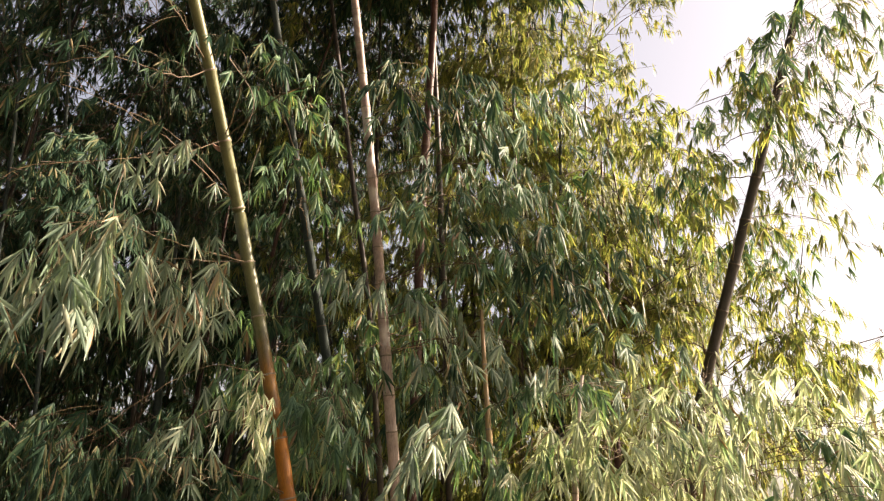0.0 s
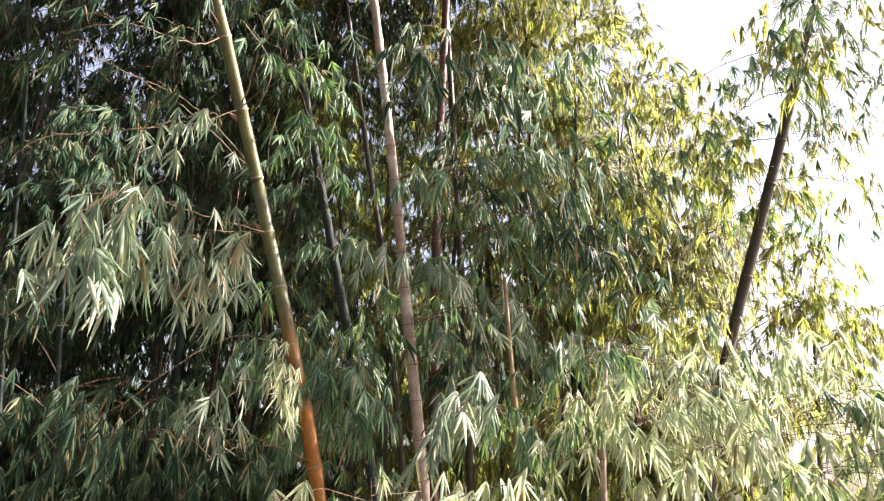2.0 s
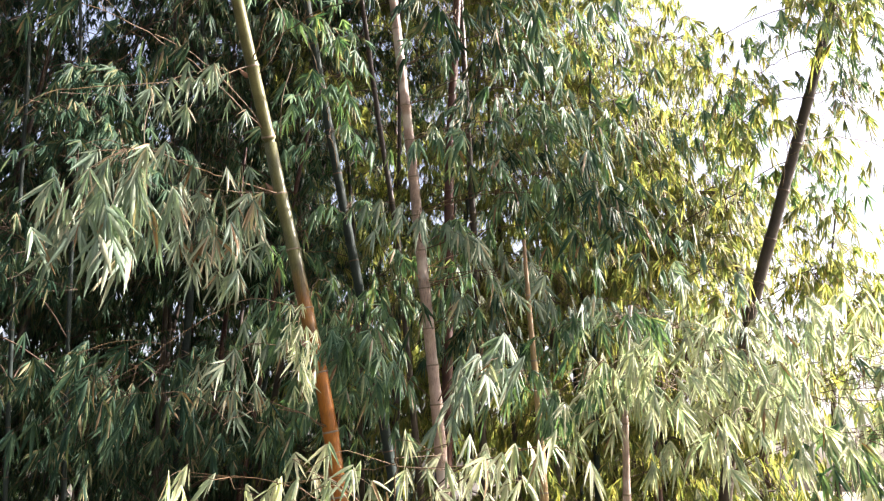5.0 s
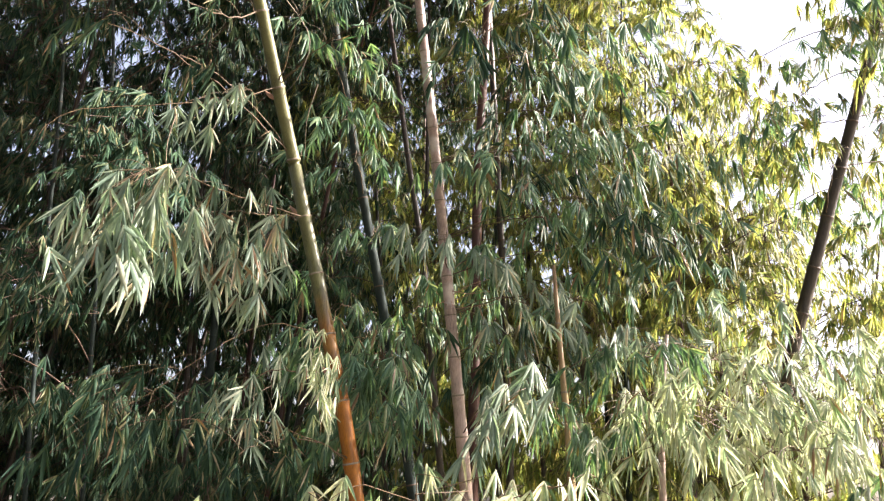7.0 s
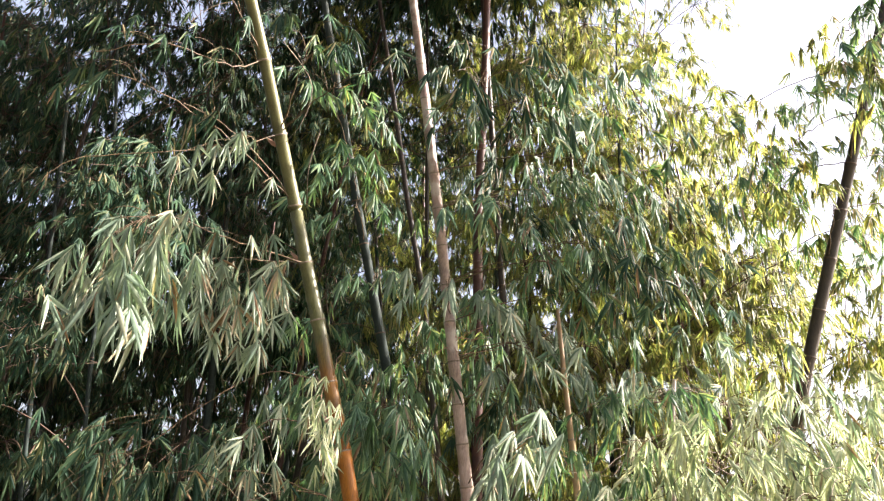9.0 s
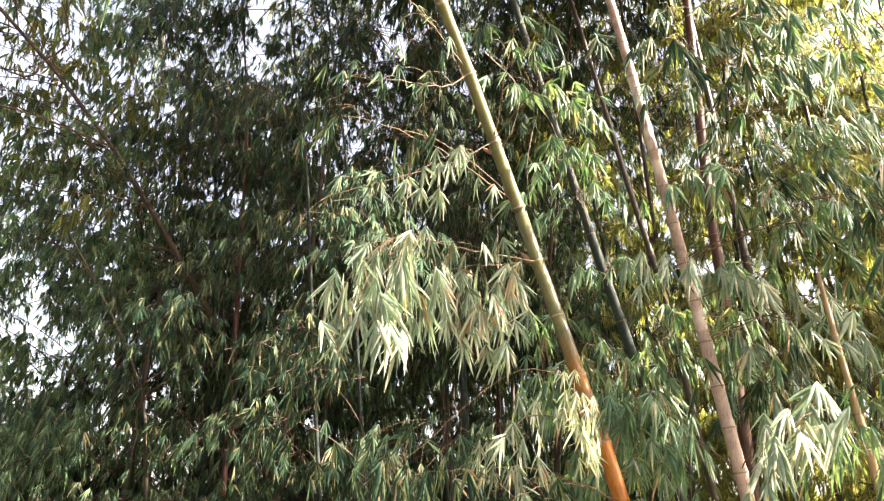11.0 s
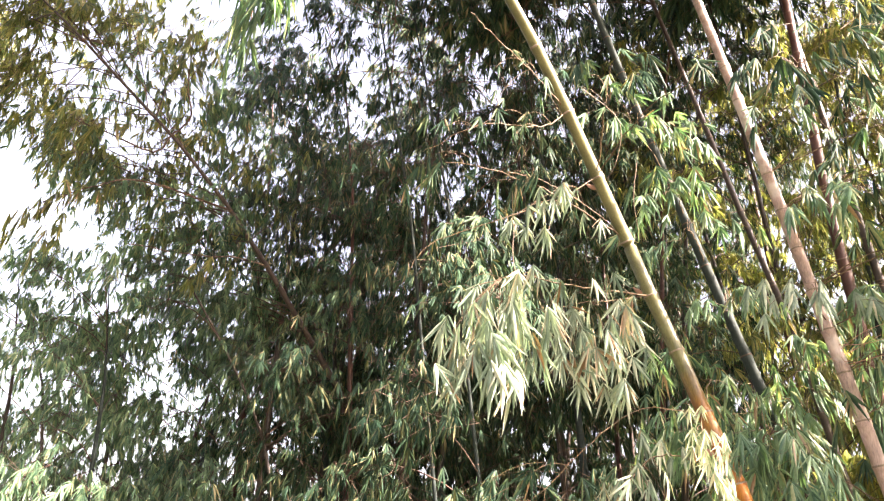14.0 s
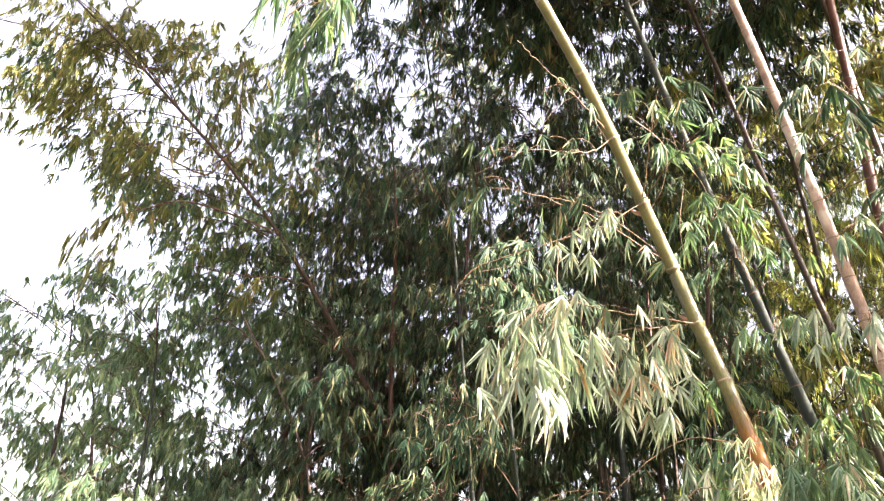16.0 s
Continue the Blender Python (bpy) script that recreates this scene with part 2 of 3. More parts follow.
def fan_leaves(rng, pos, axis, face, per, leaf, spread=(0.4, 0.95), slim=1.0):
    """Hand-like fans of slender leaves, one at each place: gives base, direction, width direction, length and width of the leaves."""
    N = len(pos)
    down = np.array([0, 0, -1.0])
    side = unit(np.cross(axis, face + rng.normal(0, 0.45, pos.shape)))
    across = np.linspace(-1, 1, per)[None]
    al = across * rng.uniform(*spread, (N, 1)) + rng.normal(0, 0.09, (N, per))
    ca, sa = np.cos(al)[..., None], np.sin(al)[..., None]
    d = unit(axis[:, None] * ca + side[:, None] * sa + down * 0.15 + rng.normal(0, 0.07, (N, per, 3)))
    w = side[:, None] * ca - axis[:, None] * sa
    w = unit(w + np.cross(d, w) * rng.normal(0, 0.38, (N, per, 1)))
    w = unit(w - d * np.sum(w * d, -1, keepdims=True))
    base = pos[:, None] - axis[:, None] * (np.abs(across)[..., None] * 0.14 + rng.uniform(0, 0.08, (N, per, 1))) * leaf
    ln = leaf * rng.uniform(0.68, 1.12, (N, per)) * (1 - 0.36 * np.abs(across))
    wd = ln * rng.uniform(0.09, 0.13, ln.shape) * slim
    return base.reshape(-1, 3), d.reshape(-1, 3), w.reshape(-1, 3), ln.ravel(), wd.ravel()


def sprays(rng, origin, head, length, fans, per, leaf, droop=0.55, spread=(0.35, 0.9), face=None, slim=1.0):
    """Drooping twigs with fans of hanging leaves. Gives twig paths and leaf arrays."""
    S = len(origin)
    face = head if face is None else face
    down = np.array([0, 0, -1.0])
    u = np.linspace(0.3, 1.0, fans)[None] + rng.normal(0, 0.07, (S, fans))
    L = length[:, None, None]
    pos = origin[:, None] + head[:, None] * L * u[..., None] + down * droop * L * (u ** 2)[..., None]
    pos = pos + rng.normal(0, 0.06, pos.shape) * L
    tan = unit(head[:, None] + 2 * droop * down * u[..., None])
    axis = unit(tan * 0.35 + down * 0.9 + rng.normal(0, 0.34, pos.shape))
    leaves = fan_leaves(rng, pos.reshape(-1, 3), axis.reshape(-1, 3), np.repeat(face, fans, 0), per, leaf, spread, slim)
    k = np.linspace(0, 1.0, 6)
    twig = origin[:, None] + head[:, None] * L * k[None, :, None] + down * droop * L * (k ** 2)[None, :, None]
    return twig, leaves


class Culm:
    """The centre line of a culm through a few places, and its radius along it."""

    def __init__(self, places, radius, tip=0.35):
        self.p = np.array(places, float)
        self.r, self.tip = radius, tip
        z = self.p[:, 2]
        self.fine = np.linspace(z[0], z[-1], 160)
        curve = np.stack([np.interp(self.fine, z, self.p[:, i]) for i in (0, 1)], 1)
        pad = np.concatenate([np.repeat(curve[:1], 12, 0) - np.arange(12, 0, -1)[:, None] * (curve[1] - curve[0]), curve,
                              np.repeat(curve[-1:], 12, 0) + np.arange(1, 13)[:, None] * (curve[-1] - curve[-2])])
        kernel = np.hanning(19)
        kernel /= kernel.sum()
        sm = np.stack([np.convolve(pad[:, i], kernel, "same")[12:-12] for i in (0, 1)], 1)
        self.xy = sm

    def at(self, z):
        z = np.asarray(z, float)
        return np.stack([np.interp(z, self.fine, self.xy[:, 0]), np.interp(z, self.fine, self.xy[:, 1]), z], -1)

    def radius(self, z):
        f = (np.asarray(z, float) - self.fine[0]) / (self.fine[-1] - self.fine[0])
        return self.r * (1 - (1 - self.tip) * np.clip(f, 0, 1) ** 1.6)


LEAF_MESHES = {}


def leaf_mesh(kind, mat):
    """One of a few unit leaves, pointing along +y, its width along x."""
    key = (kind, mat.name)
    if key not in LEAF_MESHES:
        v, f = blades(np.zeros((1, 3)), np.array([[0, 1.0, 0]]), np.array([[1.0, 0, 0]]), np.ones(1), np.array([(0.085, 0.1, 0.112, 0.092)[kind]]), True, (0.08, 0.2, 0.14, 0.3)[kind])
        v[:, 0] += 0.04 * (kind - 1.5) * v[:, 1] ** 2
        LEAF_MESHES[key] = mesh_of("leaf", v, f, mat)
    return LEAF_MESHES[key]


def leaf_objects(branch, leaves, mat, rng):
    """Each leaf of a near bough as a sub-part of its own."""
    base, d, w, ln, wd = leaves
    for i in range(len(base)):
        y, x = Vector(d[i]), Vector(w[i])
        z = x.cross(y)
        if z.z < 0:
            x, z = -x, -z
        m = Matrix((x, y, z)).transposed().to_4x4()
        ob = new("leaf", leaf_mesh(int(rng.integers(4)), mat))
        ob.parent = branch
        ob.matrix_basis = Matrix.Translation(base[i]) @ m @ Matrix.Diagonal((ln[i], ln[i], ln[i], 1))


def stem(thing, c, mat, gap, sides=14, rings=True):
    """The jointed cane with swollen joints, and the scar round each joint."""
    z0, z1 = c.fine[0], c.fine[-1]
    zs, rs, nodes, z = [z0], [1.0], [], z0 + 0.1
    while z < z1 - 0.1:
        for dz, k in ((-0.03, 1.0), (-0.009, 1.07), (-0.002, 1.12), (0.003, 1.02), (0.012, 1.06), (0.03, 0.985)):
            zs.append(z + dz)
            rs.append(k)
        nodes.append(z)
        z += gap * (0.92 + 0.16 * ((len(nodes) * 37) % 10) / 10)
    zs.append(z1)
    rs.append(1.0)
    zs, rs = np.array(zs), np.array(rs)
    v, f = tubes(c.at(zs)[None], (c.radius(zs) * rs)[None], sides)
    part("stem", mesh_of("stem", v, f, mat), thing)
    if rings:
        for z in nodes:
            if 1.2 < z < 5.2:
                zz = np.array([z - 0.006, z - 0.003, z + 0.0, z + 0.003])
                v, f = tubes(c.at(zz)[None], (c.radius(zz) * np.array([1.08, 1.15, 1.15, 1.06]))[None], sides)
                part("node_ring", mesh_of("node_ring", v, f, NODE if mat in (RIPE, PINK, TAN) else SHADE_TWIG), thing)
    return nodes


def bamboo(places, radius, mat, label, gap=0.29, rings=True, tip=0.35):
    thing = new("bamboo_culm")
    thing.location = places[0]
    tagged(thing, label, "bamboo", "culms of the bamboo grove")
    c = Culm(places, radius, tip)
    return thing, c, stem(thing, c, mat, gap, 14 if rings else 6, rings)


OPEN = np.array([0.25, -0.9, 0.35])     # the open side of the grove


def bough(thing, c, nodes, place, rng, mat=SHADE_LEAF, own_leaves=0, fans=4, per=6, leaf=0.18, length=0.3, lift=0.05, above=0.0, slim=1.0):
    """A branch from a joint of the culm out to a place, and the leafy twigs that hang there."""
    x, y, z, wide, high, count = place
    end = np.array([x, y, z + lift])
    dist = math.hypot(*(end[:2] - c.at(z)[:2]))
    want = z - 0.03 - 0.05 * dist + above
    node = min(nodes, key=lambda q: abs(q - want))
    root = c.at(node)
    mid = root * 0.45 + end * 0.55 + np.array([0, 0, 0.08 + 0.12 * dist])
    k = np.linspace(0, 1, 14)[:, None]
    line = root * (1 - k) ** 2 + 2 * mid * k * (1 - k) + end * k * k
    kink = rng.normal(0, 0.004, line.shape)
    kink[0] = 0
    line = line + kink
    branch = part("branch", mesh_of("branch", *tubes(line[None], np.linspace(0.0034, 0.0016, 14)[None], 6), TWIG), thing)
    along = rng.uniform(0.72, 1.0, count)
    o = end + (rng.uniform(-1, 1, (count, 3)) * np.array([wide, wide, high * 1.7]))
    out = unit(np.append(end[:2] - root[:2], 0) + 1e-6)
    head = unit(out * 0.35 + rng.normal(0, 0.8, (count, 3)) * np.array([1, 1, 0.25]) + np.array([0, 0, 0.15]))
    twig, leaves = sprays(rng, o, head, rng.uniform(0.6, 1.2, count) * length, fans, per, leaf, spread=(0.2, 0.95), face=np.repeat((OPEN + out * 0.5)[None], count, 0), slim=slim)
    hub = np.array([np.interp(along, k[:, 0], line[:, i]) for i in range(3)]).T
    q = np.linspace(0, 1, 6)[None, :, None]
    arc = hub[:, None] * (1 - q) + o[:, None] * q + np.array([0, 0, lift]) * (q * (1 - q) * 4)
    for i in range(count):
        whole = np.concatenate([arc[i], twig[i, 1:]])
        part("twig", mesh_of("twig", *tubes(whole[None], np.linspace(0.0016, 0.0008, len(whole))[None], 4), TWIG), branch)
    pick = rng.random(len(leaves[0])) < 0.025
    dry = [a[pick] for a in leaves]
    leaves = [a[~pick] for a in leaves]
    if own_leaves:
        leaf_objects(branch, [a[:own_leaves] for a in leaves], mat, rng)
        leaf_objects(branch, [a[:8] for a in dry], DRY, rng)
        leaves = [a[own_leaves:] for a in leaves]
        dry = [a[8:] for a in dry]
    if len(leaves[0]):
        tagged(part("foliage", mesh_of("foliage", *blades(*leaves, True), mat), branch), kind="stuff")
    if len(dry[0]):
        tagged(part("dry_foliage", mesh_of("dry_foliage", *blades(*dry, True), DRY), branch, "withered tan leaves"), kind="stuff")
    return branch


def smooth_line(points, n):
    """An even curve through a few places (Catmull-Rom)."""
    p = np.array(points, float)
    p = np.concatenate([2 * p[:1] - p[1:2], p, 2 * p[-1:] - p[-2:-1]])
    u = np.linspace(0, len(p) - 3 - 1e-6, n)
    i, f = u.astype(int), (u % 1)[:, None]
    a, b, c, d = p[i], p[i + 1], p[i + 2], p[i + 3]
    return 0.5 * (2 * b + (c - a) * f + (2 * a - 5 * b + 4 * c - d) * f ** 2 + (3 * b - a - 3 * c + d) * f ** 3)


def tufted(thing, c, nodes, way, tufts, rng, mat, leaf=0.17, per=7, fans=2, thick=0.004, own=True, dry=0.04, bark=None):
    """A branch from a joint of the culm along a way, with side twigs that each end in tufts of leaves: tufts of x, y, z, size."""
    start = c.at(min(nodes, key=lambda q: abs(q - way[0][2])))
    line = smooth_line([start, *way[1:]], 22) + rng.normal(0, 0.003, (22, 3)) * (np.arange(22) > 0)[:, None]
    bark = TWIG if bark is None else bark
    branch = part("branch", mesh_of("branch", *tubes(line[None], np.linspace(thick, thick * 0.4, 22)[None], 6), bark), thing)
    sets = []
    for x, y, z, size in tufts:
        tip = np.array([x, y, z])
        gaps = np.linalg.norm(line - tip, axis=1) + 0.35 * (line[:, 2] < z - 0.02)
        i = max(2, int(np.argmin(gaps)) - 3)
        mid = line[i] * 0.45 + tip * 0.55 + np.array([0, 0, 0.05 + 0.08 * np.linalg.norm(tip - line[i])])
        q = np.linspace(0, 1, 9)[:, None]
        arc = line[i] * (1 - q) ** 2 + 2 * mid * q * (1 - q) + tip * q * q
        part("twig", mesh_of("twig", *tubes(arc[None], np.linspace(thick * 0.4, 0.0009, 9)[None], 5), bark), branch)
        out = unit(arc[-1] - arc[-3])
        n = max(1, round(fans * size))
        pos = np.stack([arc[-1 - (k % 4)] for k in range(n)]) + rng.normal(0, 0.028, (n, 3))
        axis = unit(out * 0.3 + np.array([0, 0, -0.95]) + rng.normal(0, 0.27, (n, 3)))
        sets.append(fan_leaves(rng, pos, axis, np.repeat(OPEN[None], n, 0), per, leaf * min(1.25, 0.75 + 0.25 * size), (0.35, 0.9)))
    leaves = [np.concatenate(a) for a in zip(*sets)]
    pick = rng.random(len(leaves[0])) < dry
    if own:
        leaf_objects(branch, [a[~pick] for a in leaves], mat, rng)
        leaf_objects(branch, [a[pick] for a in leaves], DRY, rng)
    else:
        tagged(part("foliage", mesh_of("foliage", *blades(*[a[~pick] for a in leaves], True), mat), branch), kind="stuff")
        if pick.any():
            tagged(part("dry_foliage", mesh_of("dry_foliage", *blades(*[a[pick] for a in leaves], True), DRY), branch, "withered tan leaves"), kind="stuff")
    return branch


def leafy(thing, c, rng, count, z_low, z_high, reach, leaf=0.17, fans=4, per=5, mat=SHADE_LEAF, length=0.32, name="foliage", side=(0, 0, 0), fine=False):
    """The drooping foliage of a culm of the thicket, gathered into plumes at the ends of its branches."""
    plumes = max(3, count // 13)
    pz = z_low + (z_high - z_low) * rng.uniform(0, 1, plumes) ** 0.9
    pa = rng.uniform(0, 2 * np.pi, plumes)
    out = np.stack([np.cos(pa), np.sin(pa), np.full(plumes, 0.15)], 1)
    far = rng.uniform(0.1, 1.0, plumes) ** 0.7 * reach
    centre = c.at(pz) + out * far[:, None] + np.array(side)
    root = c.at(np.clip(pz - 0.35 * far, c.fine[0], c.fine[-1]))
    of = rng.integers(0, plumes, count)
    o = centre[of] + rng.normal(0, 1, (count, 3)) * np.array([0.13, 0.13, 0.11])
    head = unit(out[of] * 0.6 + rng.normal(0, 0.6, (count, 3)) * np.array([1, 1, 0.3]))
    twig, leaves = sprays(rng, o, head, rng.uniform(0.5, 1.2, count) * length, fans, per, leaf, face=out[of], slim=1.2)
    q = np.linspace(0, 1, 5)[None, :, None]
    arc = root[:, None] * (1 - q) + centre[:, None] * q + np.array([0, 0, 0.06]) * (q * (1 - q) * 4)
    v, f = joined([tubes(arc, np.full(arc.shape[:2], 0.005), 4), tubes(np.stack([centre[of], o], 1), np.full((count, 2), 0.0025), 3),
                   tubes(twig[:, ::5], np.full((count, 2), 0.002), 3)])
    tagged(part("twig_mass", mesh_of("twig_mass", v, f, SHADE_TWIG), thing), kind="stuff")
    tagged(part(name, mesh_of(name, *blades(*leaves, fine), mat), thing), kind="stuff")


# ---- ground ----
g = bmesh.new()
bmesh.ops.create_grid(g, x_segments=90, y_segments=90, size=1)
for vert in g.verts:
    x, y = (12 * c + 1500 * c ** 7 for c in vert.co.xy)
    vert.co = Vector((x, y, 0.04 * noise.noise(Vector((x, y, 0)) * 0.5) - 0.03))
for face in g.faces:
    face.smooth = True
gm = bpy.data.meshes.new("ground")
g.to_mesh(gm)
gm.materials.append(SOIL)
tagged(new("ground", gm), "dark leaf-strewn earth, painted paler on the right for glare", "ground", kind="structure")

# ---- the front culms ----
rng = np.random.default_rng(7)
# the leafy branches of the ripe culm: the way of each branch, and its tufts with their sizes
PALE_WAY = [(-1.17, 3.75, 2.71), (-1.21, 3.44, 2.64), (-1.29, 3.15, 2.60), (-1.37, 2.96, 2.59), (-1.48, 2.83, 2.53)]
PALE_TUFTS = [(-1.52, 2.79, 2.54, 0.7), (-1.44, 2.84, 2.45, 1), (-1.33, 2.88, 2.42, 1.6), (-1.49, 2.79, 2.32, 1.2), (-1.54, 2.70, 2.24, 1.1),
    (-1.57, 2.69, 2.18, 0.9), (-1.34, 2.78, 2.12, 1.6), (-1.35, 2.87, 2.26, 1.3), (-1.32, 2.98, 2.19, 1.3), (-1.47, 2.73, 2.15, 1.2), (-1.33, 3.05, 2.32, 0.9),
    (-1.40, 3.00, 2.13, 1.2), (-1.56, 2.80, 2.11, 1), (-1.37, 2.97, 2.58, 0.6), (-1.46, 2.93, 2.37, 1)]
MID_WAY = [(-1.17, 3.75, 2.71), (-1.24, 3.50, 2.62), (-1.31, 3.29, 2.55), (-1.35, 3.16, 2.48)]
MID_TUFTS = [(-1.34, 3.11, 2.61, 0.6), (-1.31, 3.22, 2.57, 0.6), (-1.22, 3.37, 2.65, 0.7), (-1.26, 3.26, 2.41, 1.1), (-1.18, 3.31, 2.41, 1.1),
    (-1.14, 3.40, 2.41, 1), (-1.22, 3.27, 2.31, 1.3), (-1.11, 3.50, 2.36, 1), (-1.17, 3.38, 2.25, 1.2), (-1.28, 3.27, 2.18, 1.3), (-1.22, 3.38, 2.13, 1.1),
    (-1.34, 3.20, 2.27, 1), (-1.15, 3.46, 2.52, 0.8), (-1.33, 3.20, 2.44, 0.8), (-1.16, 3.46, 2.22, 1)]
HIGH_WAY = [(-1.21, 3.45, 3.19), (-1.31, 3.16, 3.03), (-1.48, 2.86, 2.84), (-1.64, 2.70, 2.73), (-1.69, 2.63, 2.61), (-1.74, 2.64, 2.53)]
HIGH_TUFTS = [(-1.31, 2.96, 2.90, 1.1), (-1.24, 3.03, 2.97, 1.3), (-1.21, 3.11, 3.00, 1.3), (-1.42, 2.96, 2.87, 0.8), (-1.21, 3.28, 2.95, 0.6),
    (-1.30, 3.09, 2.83, 0.9), (-1.35, 2.99, 2.80, 0.8)]
LOW_WAY = [(-1.05, 3.87, 2.17), (-1.19, 3.58, 2.11), (-1.33, 3.37, 1.94), (-1.45, 3.24, 1.76), (-1.56, 3.10, 1.64)]
LOW_TUFTS = [(-1.60, 3.05, 1.77, 1.1), (-1.50, 3.14, 1.77, 1), (-1.58, 3.02, 1.69, 1), (-1.52, 3.07, 1.65, 1), (-1.51, 3.25, 1.83, 0.9), (-1.45, 3.20, 1.59, 1.2),
    (-1.44, 3.33, 1.65, 0.9), (-1.64, 3.03, 1.58, 1.1), (-1.40, 3.41, 1.72, 0.7), (-1.76, 3.04, 1.73, 0.9), (-1.51, 3.15, 1.51, 1.1), (-1.66, 2.96, 1.46, 1.1),
    (-1.57, 3.04, 1.45, 1.2)]
FOOT_WAY = [(-0.97, 3.90, 1.90), (-1.00, 3.67, 1.89), (-1.10, 3.51, 1.89), (-1.16, 3.38, 1.78)]
FOOT_TUFTS = [(-1.15, 3.33, 1.76, 1.1), (-1.09, 3.36, 1.79, 1), (-1.05, 3.44, 1.76, 1.1), (-1.20, 3.37, 1.67, 1), (-1.09, 3.43, 1.67, 1), (-1.09, 3.38, 1.57, 1.2),
    (-1.04, 3.51, 1.62, 1), (-1.27, 3.37, 1.78, 0.8), (-1.04, 3.58, 1.92, 0.8), (-1.16, 3.52, 1.94, 0.8)]
YOUNG_WAY = [(-1.00, 3.87, 2.03), (-0.87, 3.48, 2.02), (-0.83, 3.37, 1.87), (-0.78, 3.36, 1.64)]
YOUNG_TUFTS = [(-0.84, 3.34, 1.96, 0.8), (-0.85, 3.35, 1.89, 1), (-0.80, 3.38, 1.88, 1), (-0.81, 3.33, 1.82, 1.2), (-0.76, 3.35, 1.80, 1), (-0.81, 3.34, 1.75, 1),
    (-0.77, 3.36, 1.74, 1.2), (-0.79, 3.36, 1.67, 0.9), (-0.77, 3.37, 1.62, 0.8)]
BARE_WAY = [(-1.24, 3.11, 3.64), (-1.26, 2.93, 3.66), (-1.25, 2.68, 3.66), (-1.25, 2.49, 3.69)]
BARE_TUFTS = [(-1.23, 2.88, 3.64, 0.5), (-1.29, 2.82, 3.68, 0.6), (-1.37, 2.82, 3.46, 0.8), (-1.31, 2.74, 3.57, 0.7)]
TWIG_WAY = [(-1.25, 3.37, 3.42), (-1.30, 3.07, 3.41), (-1.42, 2.77, 3.31), (-1.60, 2.61, 3.17)]
TWIG_TUFTS = [(-1.40, 2.74, 3.27, 0.9), (-1.49, 2.62, 3.25, 1), (-1.55, 2.59, 3.23, 1), (-1.32, 2.81, 3.36, 0.7), (-1.34, 2.92, 3.30, 0.8),
    (-1.21, 2.96, 3.50, 0.9), (-1.28, 2.94, 3.40, 0.8)]
L_SIDE = [(-1.87, 1.78, 3.75, 0.12, 0.05, 7), (-2.07, 1.72, 3.74, 0.06, 0.04, 3), (-0.86, 2.97, 3.26, 0.15, 0.05, 4), (-0.55, 3.12, 3.26, 0.04, 0.03, 1),
    (-1.09, 3.32, 1.48, 0.2, 0.06, 6), (-0.74, 3.97, 1.99, 0.13, 0.12, 6), (-1.10, 4.20, 2.32, 0.15, 0.1, 4), (-1.44, 2.98, 3.11, 0.12, 0.05, 3),
    (-1.59, 2.71, 3.09, 0.08, 0.03, 2)]
C_UPPER = [(-0.01, 3.46, 1.74, 0.16, 0.06, 6), (-0.78, 4.09, 1.83, 0.15, 0.1, 6), (-0.48, 3.91, 2.50, 0.1, 0.04, 3), (-0.41, 4.43, 2.27, 0.1, 0.08, 4),
    (-0.25, 3.65, 3.53, 0.25, 0.1, 8), (-0.10, 3.95, 3.31, 0.25, 0.15, 10), (0.26, 3.93, 3.56, 0.3, 0.1, 8), (-0.42, 3.94, 3.01, 0.08, 0.08, 3),
    (-0.27, 4.25, 3.14, 0.2, 0.15, 8), (0.08, 4.19, 3.12, 0.25, 0.15, 10)]
C_LOWER = [(0.37, 4.31, 3.33, 0.3, 0.15, 10), (0.02, 4.14, 2.72, 0.2, 0.1, 8), (0.29, 4.26, 2.72, 0.25, 0.12, 10), (-0.36, 4.45, 2.62, 0.2, 0.1, 7),
    (-0.11, 4.26, 2.31, 0.25, 0.12, 10), (0.22, 4.38, 2.33, 0.2, 0.12, 8), (-0.23, 4.29, 2.09, 0.18, 0.1, 7), (0.53, 4.51, 2.61, 0.2, 0.12, 8),
    (0.61, 4.69, 3.22, 0.3, 0.15, 9)]
R_LOWER = [(0.88, 4.73, 2.41, 0.3, 0.15, 9), (1.17, 4.52, 2.18, 0.3, 0.15, 5), (0.69, 4.23, 2.01, 0.35, 0.12, 12), (0.33, 4.05, 1.98, 0.3, 0.1, 10),
    (0.98, 4.00, 1.82, 0.35, 0.12, 8), (1.24, 4.13, 1.92, 0.25, 0.14, 5), (0.27, 3.78, 1.70, 0.25, 0.08, 9), (0.63, 3.77, 1.66, 0.3, 0.08, 10),
    (0.96, 3.72, 1.56, 0.35, 0.08, 6), (1.16, 3.77, 1.61, 0.25, 0.08, 4), (2.18, 4.76, 4.30, 0.4, 0.25, 18), (1.92, 4.87, 4.09, 0.3, 0.2, 14),
    (2.29, 4.89, 3.84, 0.3, 0.2, 14), (2.03, 5.12, 3.61, 0.35, 0.2, 15), (1.91, 4.06, 3.96, 0.25, 0.15, 8), (1.65, 4.36, 3.68, 0.2, 0.12, 6)]
